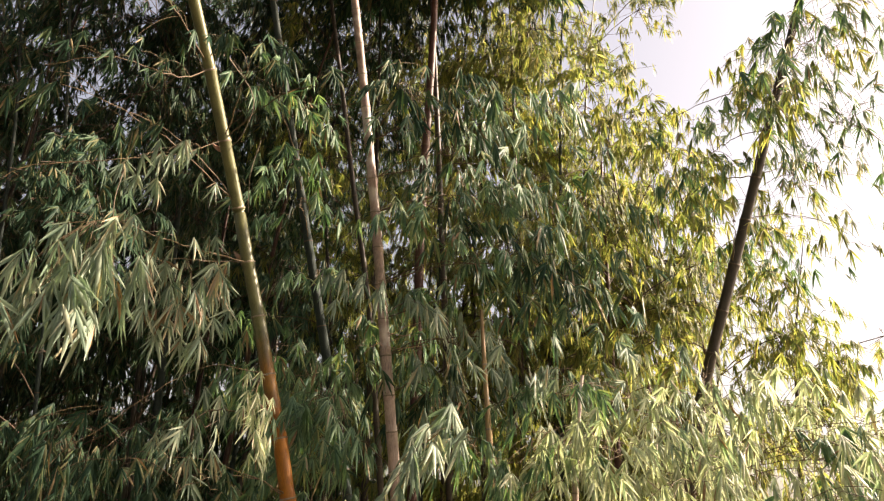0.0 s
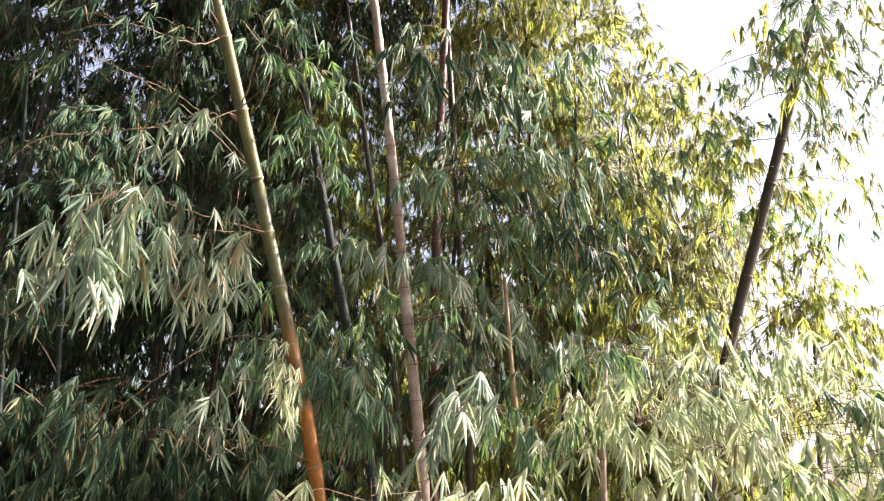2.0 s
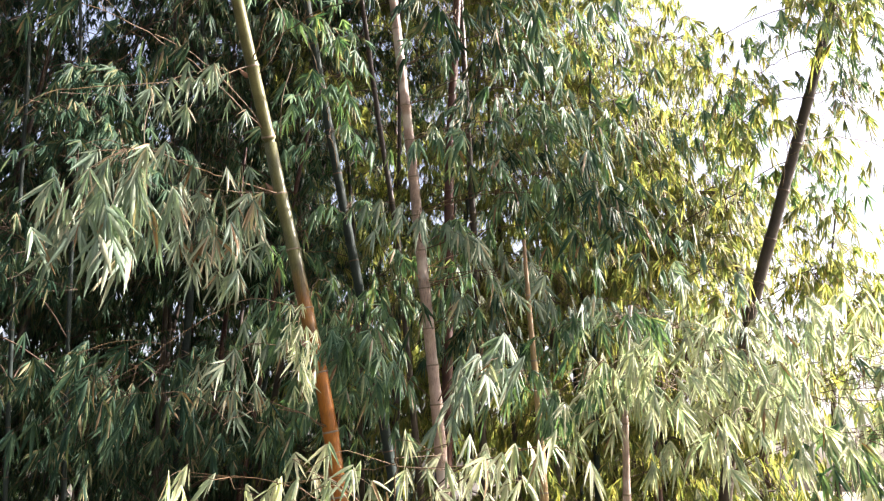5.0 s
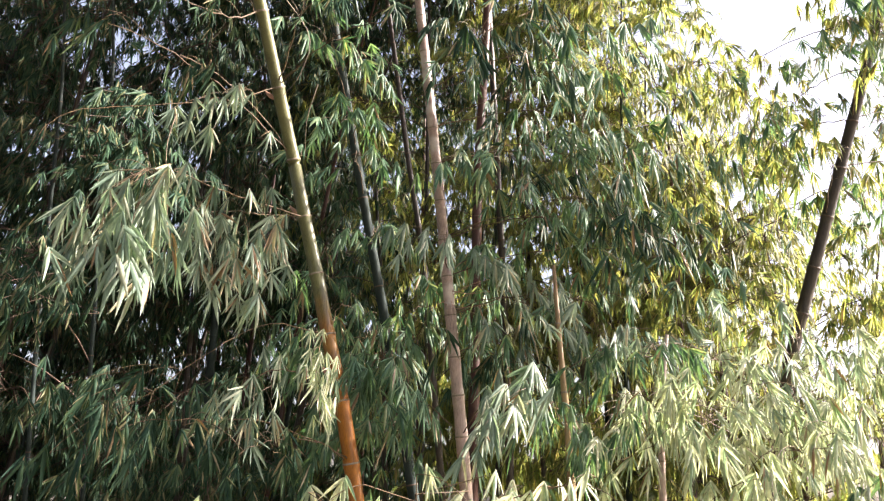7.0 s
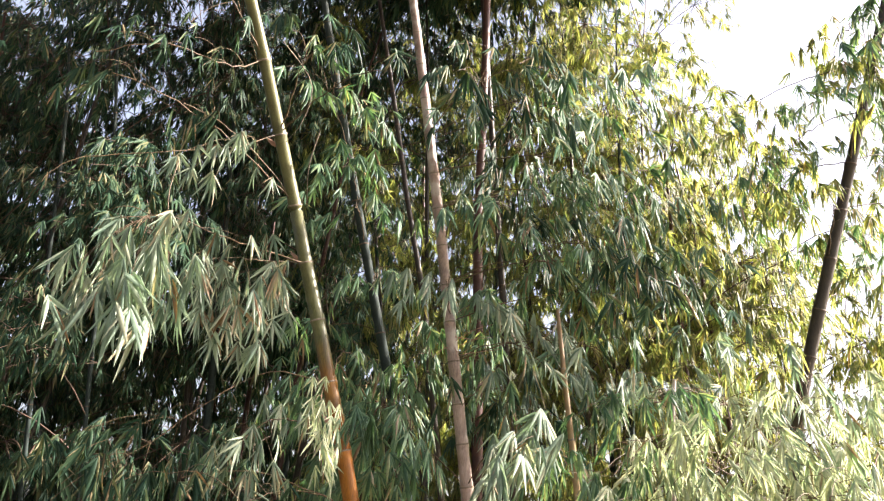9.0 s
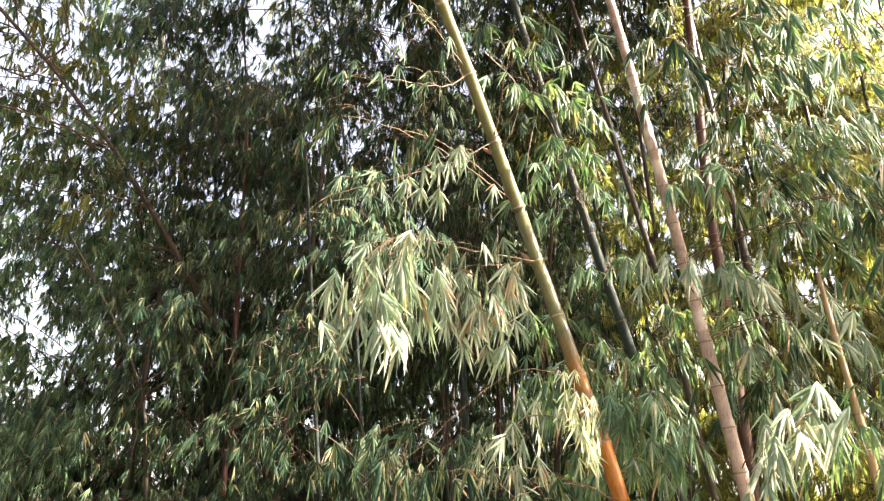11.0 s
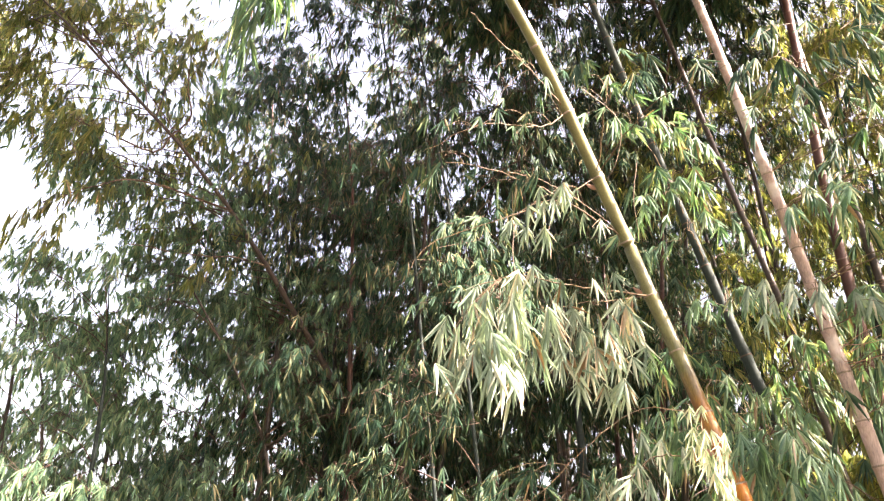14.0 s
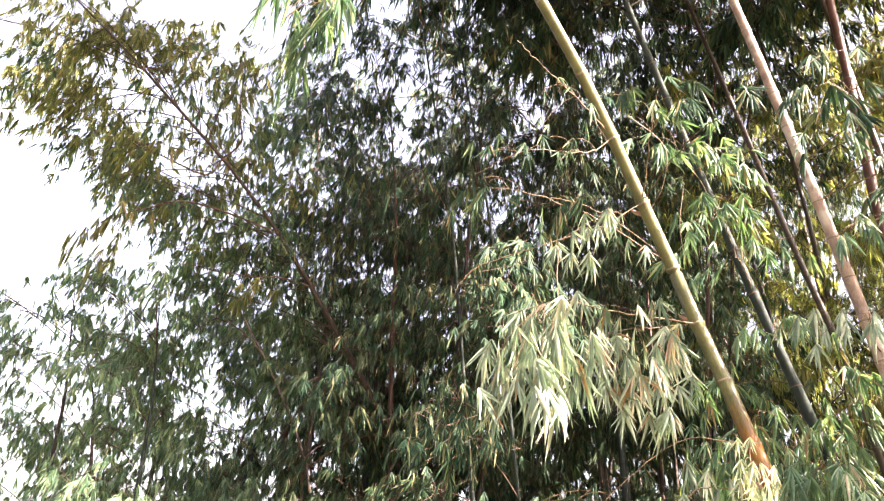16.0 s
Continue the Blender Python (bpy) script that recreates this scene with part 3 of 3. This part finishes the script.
R_EDGE = [(1.42, 3.95, 1.70, 0.3, 0.1, 8), (1.71, 4.20, 1.69, 0.3, 0.1, 8), (1.54, 4.50, 1.99, 0.3, 0.12, 9), (1.93, 4.61, 1.82, 0.3, 0.1, 8),
    (1.41, 3.60, 1.42, 0.3, 0.08, 7), (2.07, 4.91, 2.00, 0.2, 0.1, 5), (1.80, 4.00, 1.48, 0.3, 0.08, 7)]
R_UPPER = [(1.72, 4.57, 4.25, 0.2, 0.12, 5), (2.39, 4.49, 4.50, 0.4, 0.2, 8), (1.36, 4.82, 3.65, 0.35, 0.15, 10), (1.10, 4.93, 3.98, 0.2, 0.12, 8),
    (1.20, 4.96, 3.43, 0.35, 0.2, 14), (1.83, 5.36, 3.24, 0.25, 0.15, 12), (1.68, 5.34, 2.83, 0.3, 0.15, 12), (2.19, 5.04, 3.18, 0.12, 0.04, 2),
    (1.69, 3.65, 3.75, 0.12, 0.08, 6), (1.57, 3.90, 3.48, 0.1, 0.06, 5), (1.36, 4.17, 2.92, 0.08, 0.06, 3), (1.83, 4.70, 1.58, 0.25, 0.1, 7),
    (1.96, 4.86, 1.71, 0.2, 0.08, 6), (0.96, 4.20, 1.87, 0.15, 0.08, 5), (0.86, 4.04, 1.67, 0.15, 0.08, 5), (0.49, 3.82, 1.74, 0.12, 0.06, 5)]
V_BOUGHS = [(-0.48, 2.79, 1.35, 0.2, 0.03, 5), (-0.24, 2.88, 1.41, 0.22, 0.03, 6), (-0.01, 2.92, 1.39, 0.2, 0.03, 5), (0.13, 3.04, 1.44, 0.14, 0.03, 4),
    (-0.81, 2.86, 1.33, 0.2, 0.03, 4)]
G_BOUGHS = [(-1.19, 4.21, 3.54, 0.1, 0.1, 6), (-1.25, 3.87, 3.80, 0.15, 0.08, 6), (-1.06, 4.47, 2.20, 0.2, 0.1, 7), (-0.79, 4.57, 2.15, 0.12, 0.1, 5),
    (-1.17, 4.24, 3.89, 0.12, 0.1, 5), (-1.46, 4.54, 2.56, 0.12, 0.1, 4), (-1.13, 4.20, 3.20, 0.05, 0.04, 2), (-1.05, 4.40, 2.82, 0.06, 0.05, 3),
    (-0.87, 4.39, 1.70, 0.25, 0.12, 10), (-1.16, 4.37, 1.92, 0.2, 0.12, 8), (-0.82, 4.80, 2.48, 0.15, 0.1, 6), (-1.36, 4.45, 2.20, 0.2, 0.12, 8)]
FORKS = [  # the boughs of the forked culm: way, tufts
    ([(-4.46, 2.77, 4.43), (-4.22, 2.52, 4.64), (-4.09, 2.40, 4.78), (-3.86, 2.26, 5.04)],
     [(-3.88, 2.27, 5.01, 1.2), (-3.92, 2.27, 4.89, 1.2), (-3.92, 2.41, 4.91, 1), (-4.04, 2.26, 4.82, 1), (-3.82, 2.37, 5.04, 1)]),
    ([(-4.51, 2.84, 4.41), (-4.46, 2.40, 4.36), (-4.46, 2.04, 4.34), (-4.42, 1.78, 4.30)],
     [(-4.42, 1.78, 4.30, 1.2), (-4.37, 1.92, 4.34, 1.2), (-4.36, 2.08, 4.38, 1.3), (-4.46, 1.91, 4.20, 1), (-4.41, 1.64, 4.27, 1.2), (-4.46, 1.73, 4.15, 1)]),
    ([(-4.51, 2.90, 4.36), (-4.58, 2.42, 4.15), (-4.65, 2.11, 3.98), (-4.72, 1.85, 3.75)],
     [(-4.72, 1.85, 3.75, 1.3), (-4.64, 1.97, 3.85, 1.2), (-4.74, 1.76, 3.62, 1.2), (-4.61, 2.18, 3.91, 1), (-4.75, 1.69, 3.50, 1.2), (-4.77, 2.01, 3.56, 1), (-4.79, 1.90, 3.43, 1)]),
    ([(-4.67, 3.49, 4.04), (-4.62, 3.30, 3.85), (-4.67, 3.02, 3.77), (-4.74, 2.49, 3.69)],
     [(-4.68, 3.10, 3.68, 1), (-4.64, 3.29, 3.69, 1), (-4.77, 3.04, 3.54, 1)])]
K_BOUGHS = [(-5.54, 2.71, 4.61, 0.3, 0.15, 9), (-5.67, 3.29, 4.37, 0.3, 0.15, 9), (-6.22, 3.12, 4.10, 0.3, 0.15, 8), (-6.38, 3.79, 3.88, 0.3, 0.15, 8), (-6.73, 3.10, 3.70, 0.25, 0.12, 6),
    (-4.72, 2.42, 5.69, 0.3, 0.12, 8), (-4.71, 2.05, 5.67, 0.3, 0.12, 8), (-5.11, 1.07, 5.36, 0.35, 0.15, 10), (-4.99, 1.65, 5.44, 0.3, 0.15, 9), (-5.23, 1.33, 4.81, 0.35, 0.15, 9)]
K_INNER = [(-5.49, 1.84, 4.67, 0.3, 0.12, 9), (-4.92, 2.22, 5.34, 0.35, 0.15, 9), (-5.50, 2.56, 4.50, 0.3, 0.12, 8), (-5.34, 0.98, 5.06, 0.3, 0.15, 8),
    (-4.96, 2.79, 5.20, 0.3, 0.15, 8), (-4.98, 3.62, 5.02, 0.25, 0.12, 7), (-5.36, 3.70, 4.57, 0.25, 0.12, 7), (-4.90, 3.00, 5.36, 0.3, 0.12, 7), (-4.87, 3.38, 5.51, 0.25, 0.12, 7)]

t1, c1, n1 = bamboo([(-0.66, 4.25, 0), (-0.888, 3.97, 1.54), (-0.968, 3.91, 1.91), (-1.05, 3.87, 2.18), (-1.10, 3.83, 2.43), (-1.18, 3.76, 2.72), (-1.21, 3.64, 3.0),
                         (-1.237, 3.49, 3.22), (-1.24, 3.33, 3.43), (-1.25, 3.13, 3.68), (-1.25, 2.89, 3.92), (-1.4, 1.9, 5.0), (-1.7, 1.0, 6.5)], 0.040, RIPE,
                    "stout bamboo culm, green above and ripened orange below")
t2, c2, n2 = bamboo([(-0.33, 4.45, 0), (-0.42, 4.27, 1.49), (-0.57, 4.02, 3.05), (-0.65, 3.78, 3.97), (-0.95, 2.9, 7.0)], 0.032, PINK,
                    "weathered pinkish-grey bamboo culm with painted sun flecks", 0.2)
t3, c3, n3 = bamboo([(0.75, 5.2, 0), (1.17, 4.89, 2.16), (1.47, 4.71, 3.06), (1.72, 4.5, 3.83), (2.6, 3.9, 6.5)], 0.037, DARK,
                    "dark brown bamboo culm leaning against the sky", 0.26)
tufted(t1, c1, n1, PALE_WAY, PALE_TUFTS, rng, LIT_PALE, 0.2, 8, 3)
tufted(t1, c1, n1, MID_WAY, MID_TUFTS, rng, LIT_PALE, 0.165, 8, 3.6, 0.003, dry=0.12)
tufted(t1, c1, n1, HIGH_WAY, HIGH_TUFTS, rng, LIT_PALE, 0.16, 7, 2.6, 0.0024)
tufted(t1, c1, n1, LOW_WAY, LOW_TUFTS, rng, SHADE_LEAF, 0.16, 6, 2.2, 0.0028)
tufted(t1, c1, n1, FOOT_WAY, FOOT_TUFTS, rng, LIT_PALE, 0.15, 6, 2)
tufted(t1, c1, n1, YOUNG_WAY, YOUNG_TUFTS, rng, YOUNG_LIT, 0.1, 7, 3, 0.003)
tufted(t1, c1, n1, BARE_WAY, BARE_TUFTS, rng, SHADE_LEAF, 0.1, 5, 2)
tufted(t1, c1, n1, TWIG_WAY, TWIG_TUFTS, rng, SHADE_LEAF, 0.14, 6, 2)
bough(t1, c1, n1, (-1.33, 3.28, 1.58, 0.05, 0.02, 1), rng, own_leaves=30, leaf=0.14, length=0.08, fans=1, per=5, mat=YOUNG_LIT)
for k, b in enumerate(L_SIDE):
    bough(t1, c1, n1, b, rng, leaf=0.2 if k < 2 else 0.135, length=0.22, per=7, mat=MID_GREEN if k in (0, 1, 5, 6) else SHADE_LEAF, above=0.9 if k < 2 else 0.0)
for k, b in enumerate(C_UPPER + C_LOWER):
    bough(t2, c2, n2, (*b[:5], round(b[5] * 1.45)), rng, own_leaves=40 if k in (0, 4, 5, 6, 11, 14) else 0, leaf=0.14, per=7, mat=LIT_PALE if k in (0, 2, 14) else MID_GREEN if k % 4 else SHADE_LEAF, slim=1.2)
# the right-hand boughs take the brighter copies, as if sunlit
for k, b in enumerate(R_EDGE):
    bough(t3, c3, n3, (*b[:5], round(b[5] * 1.5)), rng, leaf=0.13, per=7, mat=MID_GREEN if k % 3 == 1 else YOUNG_LIT, slim=1.2)
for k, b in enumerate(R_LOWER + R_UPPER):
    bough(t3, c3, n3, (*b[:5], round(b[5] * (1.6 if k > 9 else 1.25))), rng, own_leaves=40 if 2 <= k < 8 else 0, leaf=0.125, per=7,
          mat=YOUNG_LIT if k in (1, 4, 5, 7, 8, 9) or k > 26 else MID_GREEN if k in (3, 6) or k > 11 and k % 3 == 0 else LIT_PALE if 2 <= k < 13 else LIT_GOLD)

# Unseen foliage overhead, added to keep skylight off the grove.
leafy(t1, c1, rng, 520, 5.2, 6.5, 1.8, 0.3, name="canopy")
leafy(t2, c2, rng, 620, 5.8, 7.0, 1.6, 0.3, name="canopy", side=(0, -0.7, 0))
for x, y, z, turn in ((-1.20, 3.58, 2.71, 110), (-1.30, 3.32, 3.22, 100), (-0.97, 3.86, 1.93, 75)):
    # papery bud sheaths at the joints of the ripe culm
    k = np.linspace(0, 1, 7)
    a = radians(turn)
    tip = np.array([math.sin(-a), -0.25, 0.45])
    line = np.array(c1.at(z)) + tip * (0.03 + 0.055 * k[:, None]) + np.array([0, 0, 0.02]) * (k ** 2)[:, None]
    part("bud_sheath", mesh_of("bud_sheath", *tubes(line[None], (0.011 * np.sin(np.pi * (0.18 + 0.8 * k)) + 0.001)[None], 8), SHEATH), t1, "pinkish papery bud sheath")
DRY_STALKS = [  # bare pale stalks hanging by the ripe culm
    [(-0.92, 3.26, 3.13), (-0.99, 3.33, 2.99), (-1.04, 3.45, 2.85)],
    [(-1.04, 3.04, 3.48), (-0.92, 3.13, 3.29), (-0.99, 3.21, 3.15), (-1.11, 3.30, 3.12)],
    [(-1.33, 2.89, 2.80), (-1.35, 2.90, 2.66), (-1.37, 2.97, 2.50)]]
for stalk in DRY_STALKS:
    part("dry_stalk", mesh_of("dry_stalk", *tubes(smooth_line(stalk, 12)[None], np.linspace(0.0026, 0.0012, 12)[None], 5), NODE), t1, "pale dry stalk")
for k in range(9):
    # reddish bristling twigs at a joint of the weathered culm
    joint = c2.at(2.32 + 0.012 * k)
    way = np.array([math.cos(k * 2.4) + 0.5, -0.4 - 0.3 * math.sin(k * 1.7), 0.5 * math.sin(k * 2.9)])
    line = smooth_line([joint, joint + way * 0.09, joint + way * 0.17 + np.array([0, 0, 0.03 * math.sin(k)])], 8)
    part("bare_twig", mesh_of("bare_twig", *tubes(line[None], np.linspace(0.0022, 0.0008, 8)[None], 4), SHEATH), t2, "reddish bare twig")
t4, c4, n4 = bamboo([(-0.2, 3.4, 0), (-0.25, 3.2, 0.7), (-0.3, 3.0, 1.3)], 0.008, TAN, "young thin bamboo shoot with bright yellow-green leaves", 0.2)
for b in V_BOUGHS:
    bough(t4, c4, n4, b, rng, own_leaves=30, leaf=0.13, length=0.13, fans=2, mat=YOUNG_LIT, lift=0.0)

# ---- the culms behind them ----
for places, radius, mat, label, gap in (
        ([(-0.75, 5.95, 0), (-0.69, 5.54, 2.65), (-0.66, 5.36, 3.72), (-0.56, 5.1, 5.04), (-0.4, 4.5, 8)], 0.042, RED, "dark reddish bamboo culm behind the front ones", 0.3),
        ([(-0.52, 6.5, 0), (-0.57, 6.0, 2.92), (-0.61, 5.57, 4.71), (-0.7, 4.8, 8)], 0.032, DARK, "thin dark bamboo culm among hanging leaves", 0.3),
        ([(-0.8, 6.0, 0), (-1.12, 5.58, 3.2), (-1.24, 5.42, 3.95), (-1.34, 5.23, 4.77), (-1.8, 4.6, 8)], 0.026, DARK, "slender blackish bamboo culm among yellow leaves", 0.3),
        ([(-0.62, 5.1, 0), (-0.93, 4.78, 1.85), (-1.2, 4.52, 3.2), (-1.38, 4.24, 4.28), (-1.9, 3.5, 7.5)], 0.033, BLUE, "bluish-green bamboo culm in the shade", 0.28),
        ([(0.15, 4.15, 0), (0.09, 4.03, 1.74), (0.065, 4.04, 1.99), (0.035, 4.03, 2.49)], 0.025, TAN, "short tan bamboo culm with dry sheaths", 0.3),
        ([(0.42, 4.1, 0), (0.48, 4.03, 1.74), (0.5, 4.06, 1.91), (0.53, 4.03, 2.14)], 0.024, PINK, "pale cut bamboo stump among leaves", 0.3),
        ([(-4.87, 6.18, 0), (-4.92, 5.28, 2.47), (-4.92, 5.03, 2.79), (-4.84, 4.65, 3.13), (-4.78, 4.08, 3.62), (-4.66, 3.58, 3.97), (-4.55, 3.13, 4.24), (-4.51, 2.90, 4.37), (-4.46, 2.69, 4.49), (-4.42, 2.41, 4.60), (-4.39, 2.06, 4.70), (-4.29, 1.77, 4.84), (-4.24, 0.97, 5.14)], 0.05, DARK, "dark arching bamboo culm with a fork of branches", 0.32),
        ([(-4.88, 4.61, 0), (-4.93, 4.11, 2.39), (-4.97, 3.87, 2.83), (-5.01, 3.51, 3.29), (-5.02, 3.13, 3.69)], 0.022, DARK, "thin blackish bamboo culm against gaps of sky", 0.3)):
    t, c, nodes = bamboo(places, radius, mat, label, gap, tip=0.12 if "fork" in label else 0.35)
    if places[-1][2] > 7.0:
        # high foliage added to block skylight from above
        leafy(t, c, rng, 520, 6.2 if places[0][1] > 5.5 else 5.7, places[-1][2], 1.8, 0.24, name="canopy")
    if "bluish" in label:
        for b in G_BOUGHS:
            bough(t, c, nodes, (*b[:5], round(b[5] * 1.3)), rng, leaf=0.14, per=7, mat=MID_GREEN, slim=1.15)
    if "gaps" in label:
        leafy(t, c, rng, 90, 2.6, 4.2, 0.8, 0.145, per=6)
    if "fork" in label:
        leafy(t, c, rng, 200, 1.3, 3.2, 0.9, 0.145, per=6, mat=MID_GREEN, side=(-0.5, 0.3, 0.0))
        leafy(t, c, rng, 420, 3.2, 4.5, 0.85, 0.14, per=6, mat=MID_GREEN, side=(-1.05, 0.4, 0.1))
        leafy(t, c, rng, 430, 4.3, 5.2, 1.05, 0.14, per=6, mat=LIT_GOLD, side=(-0.9, 0.3, 0.2))
        for way, tufts in FORKS:
            tufted(t, c, nodes, way, tufts, rng, LIT_GOLD, 0.15, 9, 5, 0.009, own=False, bark=SHADE_TWIG)
        for k, b in enumerate(K_BOUGHS + K_INNER):
            bough(t, c, nodes, (*b[:5], round(b[5] * 2.2)), rng, leaf=0.13, fans=6, per=7, length=0.35, mat=LIT_GOLD if 5 <= k < 10 else MID_GREEN, slim=1.25)

for x, y in ((-3.03, 4.42), (-3.38, 4.33)):
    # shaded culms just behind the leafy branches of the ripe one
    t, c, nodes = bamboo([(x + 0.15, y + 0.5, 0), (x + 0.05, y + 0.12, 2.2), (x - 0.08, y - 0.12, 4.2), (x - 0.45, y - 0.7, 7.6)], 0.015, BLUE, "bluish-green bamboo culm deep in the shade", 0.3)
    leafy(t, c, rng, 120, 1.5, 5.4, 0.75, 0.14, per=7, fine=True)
    # top foliage added only to shade the leaves below
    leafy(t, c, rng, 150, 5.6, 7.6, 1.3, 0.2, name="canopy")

# ---- thicket ----
CLUMPS = [  # x, y, culms, height, lean, twigs on each, reach
    (-1.25, 6.9, 6, 8.0, 0.9, 280, 0.9),
    (-3.0, 6.5, 7, 8.4, 1.0, 310, 1.0),
    (-4.8, 5.3, 8, 7.5, 0.9, 360, 1.0),
    (-5.7, 4.7, 4, 7.8, 0.5, 340, 1.0),
    (-6.5, 3.7, 6, 4.3, 0.8, 300, 0.95),
    (-7.0, 6.0, 5, 5.6, 0.8, 230, 1.1),
    (-8.4, 3.4, 5, 4.1, 0.9, 290, 1.2),
    (0.05, 7.0, 6, 8.0, 0.45, 380, 0.8),
    (0.7, 6.7, 3, 5.4, 0.4, 310, 0.8),
    (1.3, 7.0, 3, 4.8, 0.5, 250, 0.8),
    (1.8, 7.4, 3, 4.7, 0.4, 150, 0.8),
    (-3.4, 9.5, 6, 7.0, 1.0, 270, 1.2),
    (-5.3, 8.0, 6, 7.0, 1.0, 310, 1.2),
    (-4.6, 9.4, 4, 6.0, 0.6, 230, 1.0),
    (-5.5, 11.5, 4, 7.0, 1.2, 230, 1.4),
    (-8.0, 9.5, 4, 6.0, 1.2, 160, 1.4),
    (-2.2, 8.9, 4, 5.2, 0.7, 100, 1.1),
    (-0.5, 8.8, 4, 5.6, 0.8, 260, 1.2),
    (-9.5, 13.0, 4, 3.6, 0.9, 190, 1.6),
    (-4.6, 14.0, 4, 3.6, 0.9, 190, 1.6),
    (0.2, 12.5, 4, 3.6, 0.9, 190, 1.6),
    (-4.2, -4.6, 5, 8.5, 1.2, 260, 1.5),     # from here on: unseen clumps added behind the camera to block skylight
    (-1.4, -5.6, 5, 8.5, 1.2, 260, 1.5),
    (-7.0, -3.4, 5, 8.5, 1.2, 260, 1.5),
    (1.6, -5.4, 5, 8.5, 1.2, 260, 1.5),
]
trng = np.random.default_rng(21)
for x, y, n, height, lean, twigs, reach in CLUMPS:
    for i in range(n):
        a = 2 * math.pi * (i + trng.random() * 0.6) / n
        bx, by = x + 0.35 * math.cos(a), y + 0.35 * math.sin(a)
        h = height * trng.uniform(0.8, 1.1)
        dx, dy = lean * math.cos(a) * trng.uniform(0.6, 1.2), lean * math.sin(a) * trng.uniform(0.6, 1.2)
        t, c, nodes = bamboo([(bx, by, 0), (bx + dx * 0.3, by + dy * 0.3, h * 0.4), (bx + dx * 0.7, by + dy * 0.7, h * 0.75), (bx + dx * 1.3, by + dy * 1.3, h)],
                             trng.uniform(0.022, 0.04), (DARK, BLUE, RED, DARK)[i % 4], "bamboo culm hung with leaves, in the shaded thicket or added behind the camera to block light", 0.32, False, 0.1)
        # leaf copy by place: sunlit gold on the right, shade-dark on the left
        leafy(t, c, trng, twigs, 0.5, h - 0.1, reach, 0.3 if y < 0 else 0.145 if y < 7.9 else 0.2, per=6, mat=LIT_GOLD if x > -2 else MID_GREEN if x < -6 and y > 0 else SHADE_LEAF)
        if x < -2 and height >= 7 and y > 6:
            # extra foliage up high, added to darken the thicket under it
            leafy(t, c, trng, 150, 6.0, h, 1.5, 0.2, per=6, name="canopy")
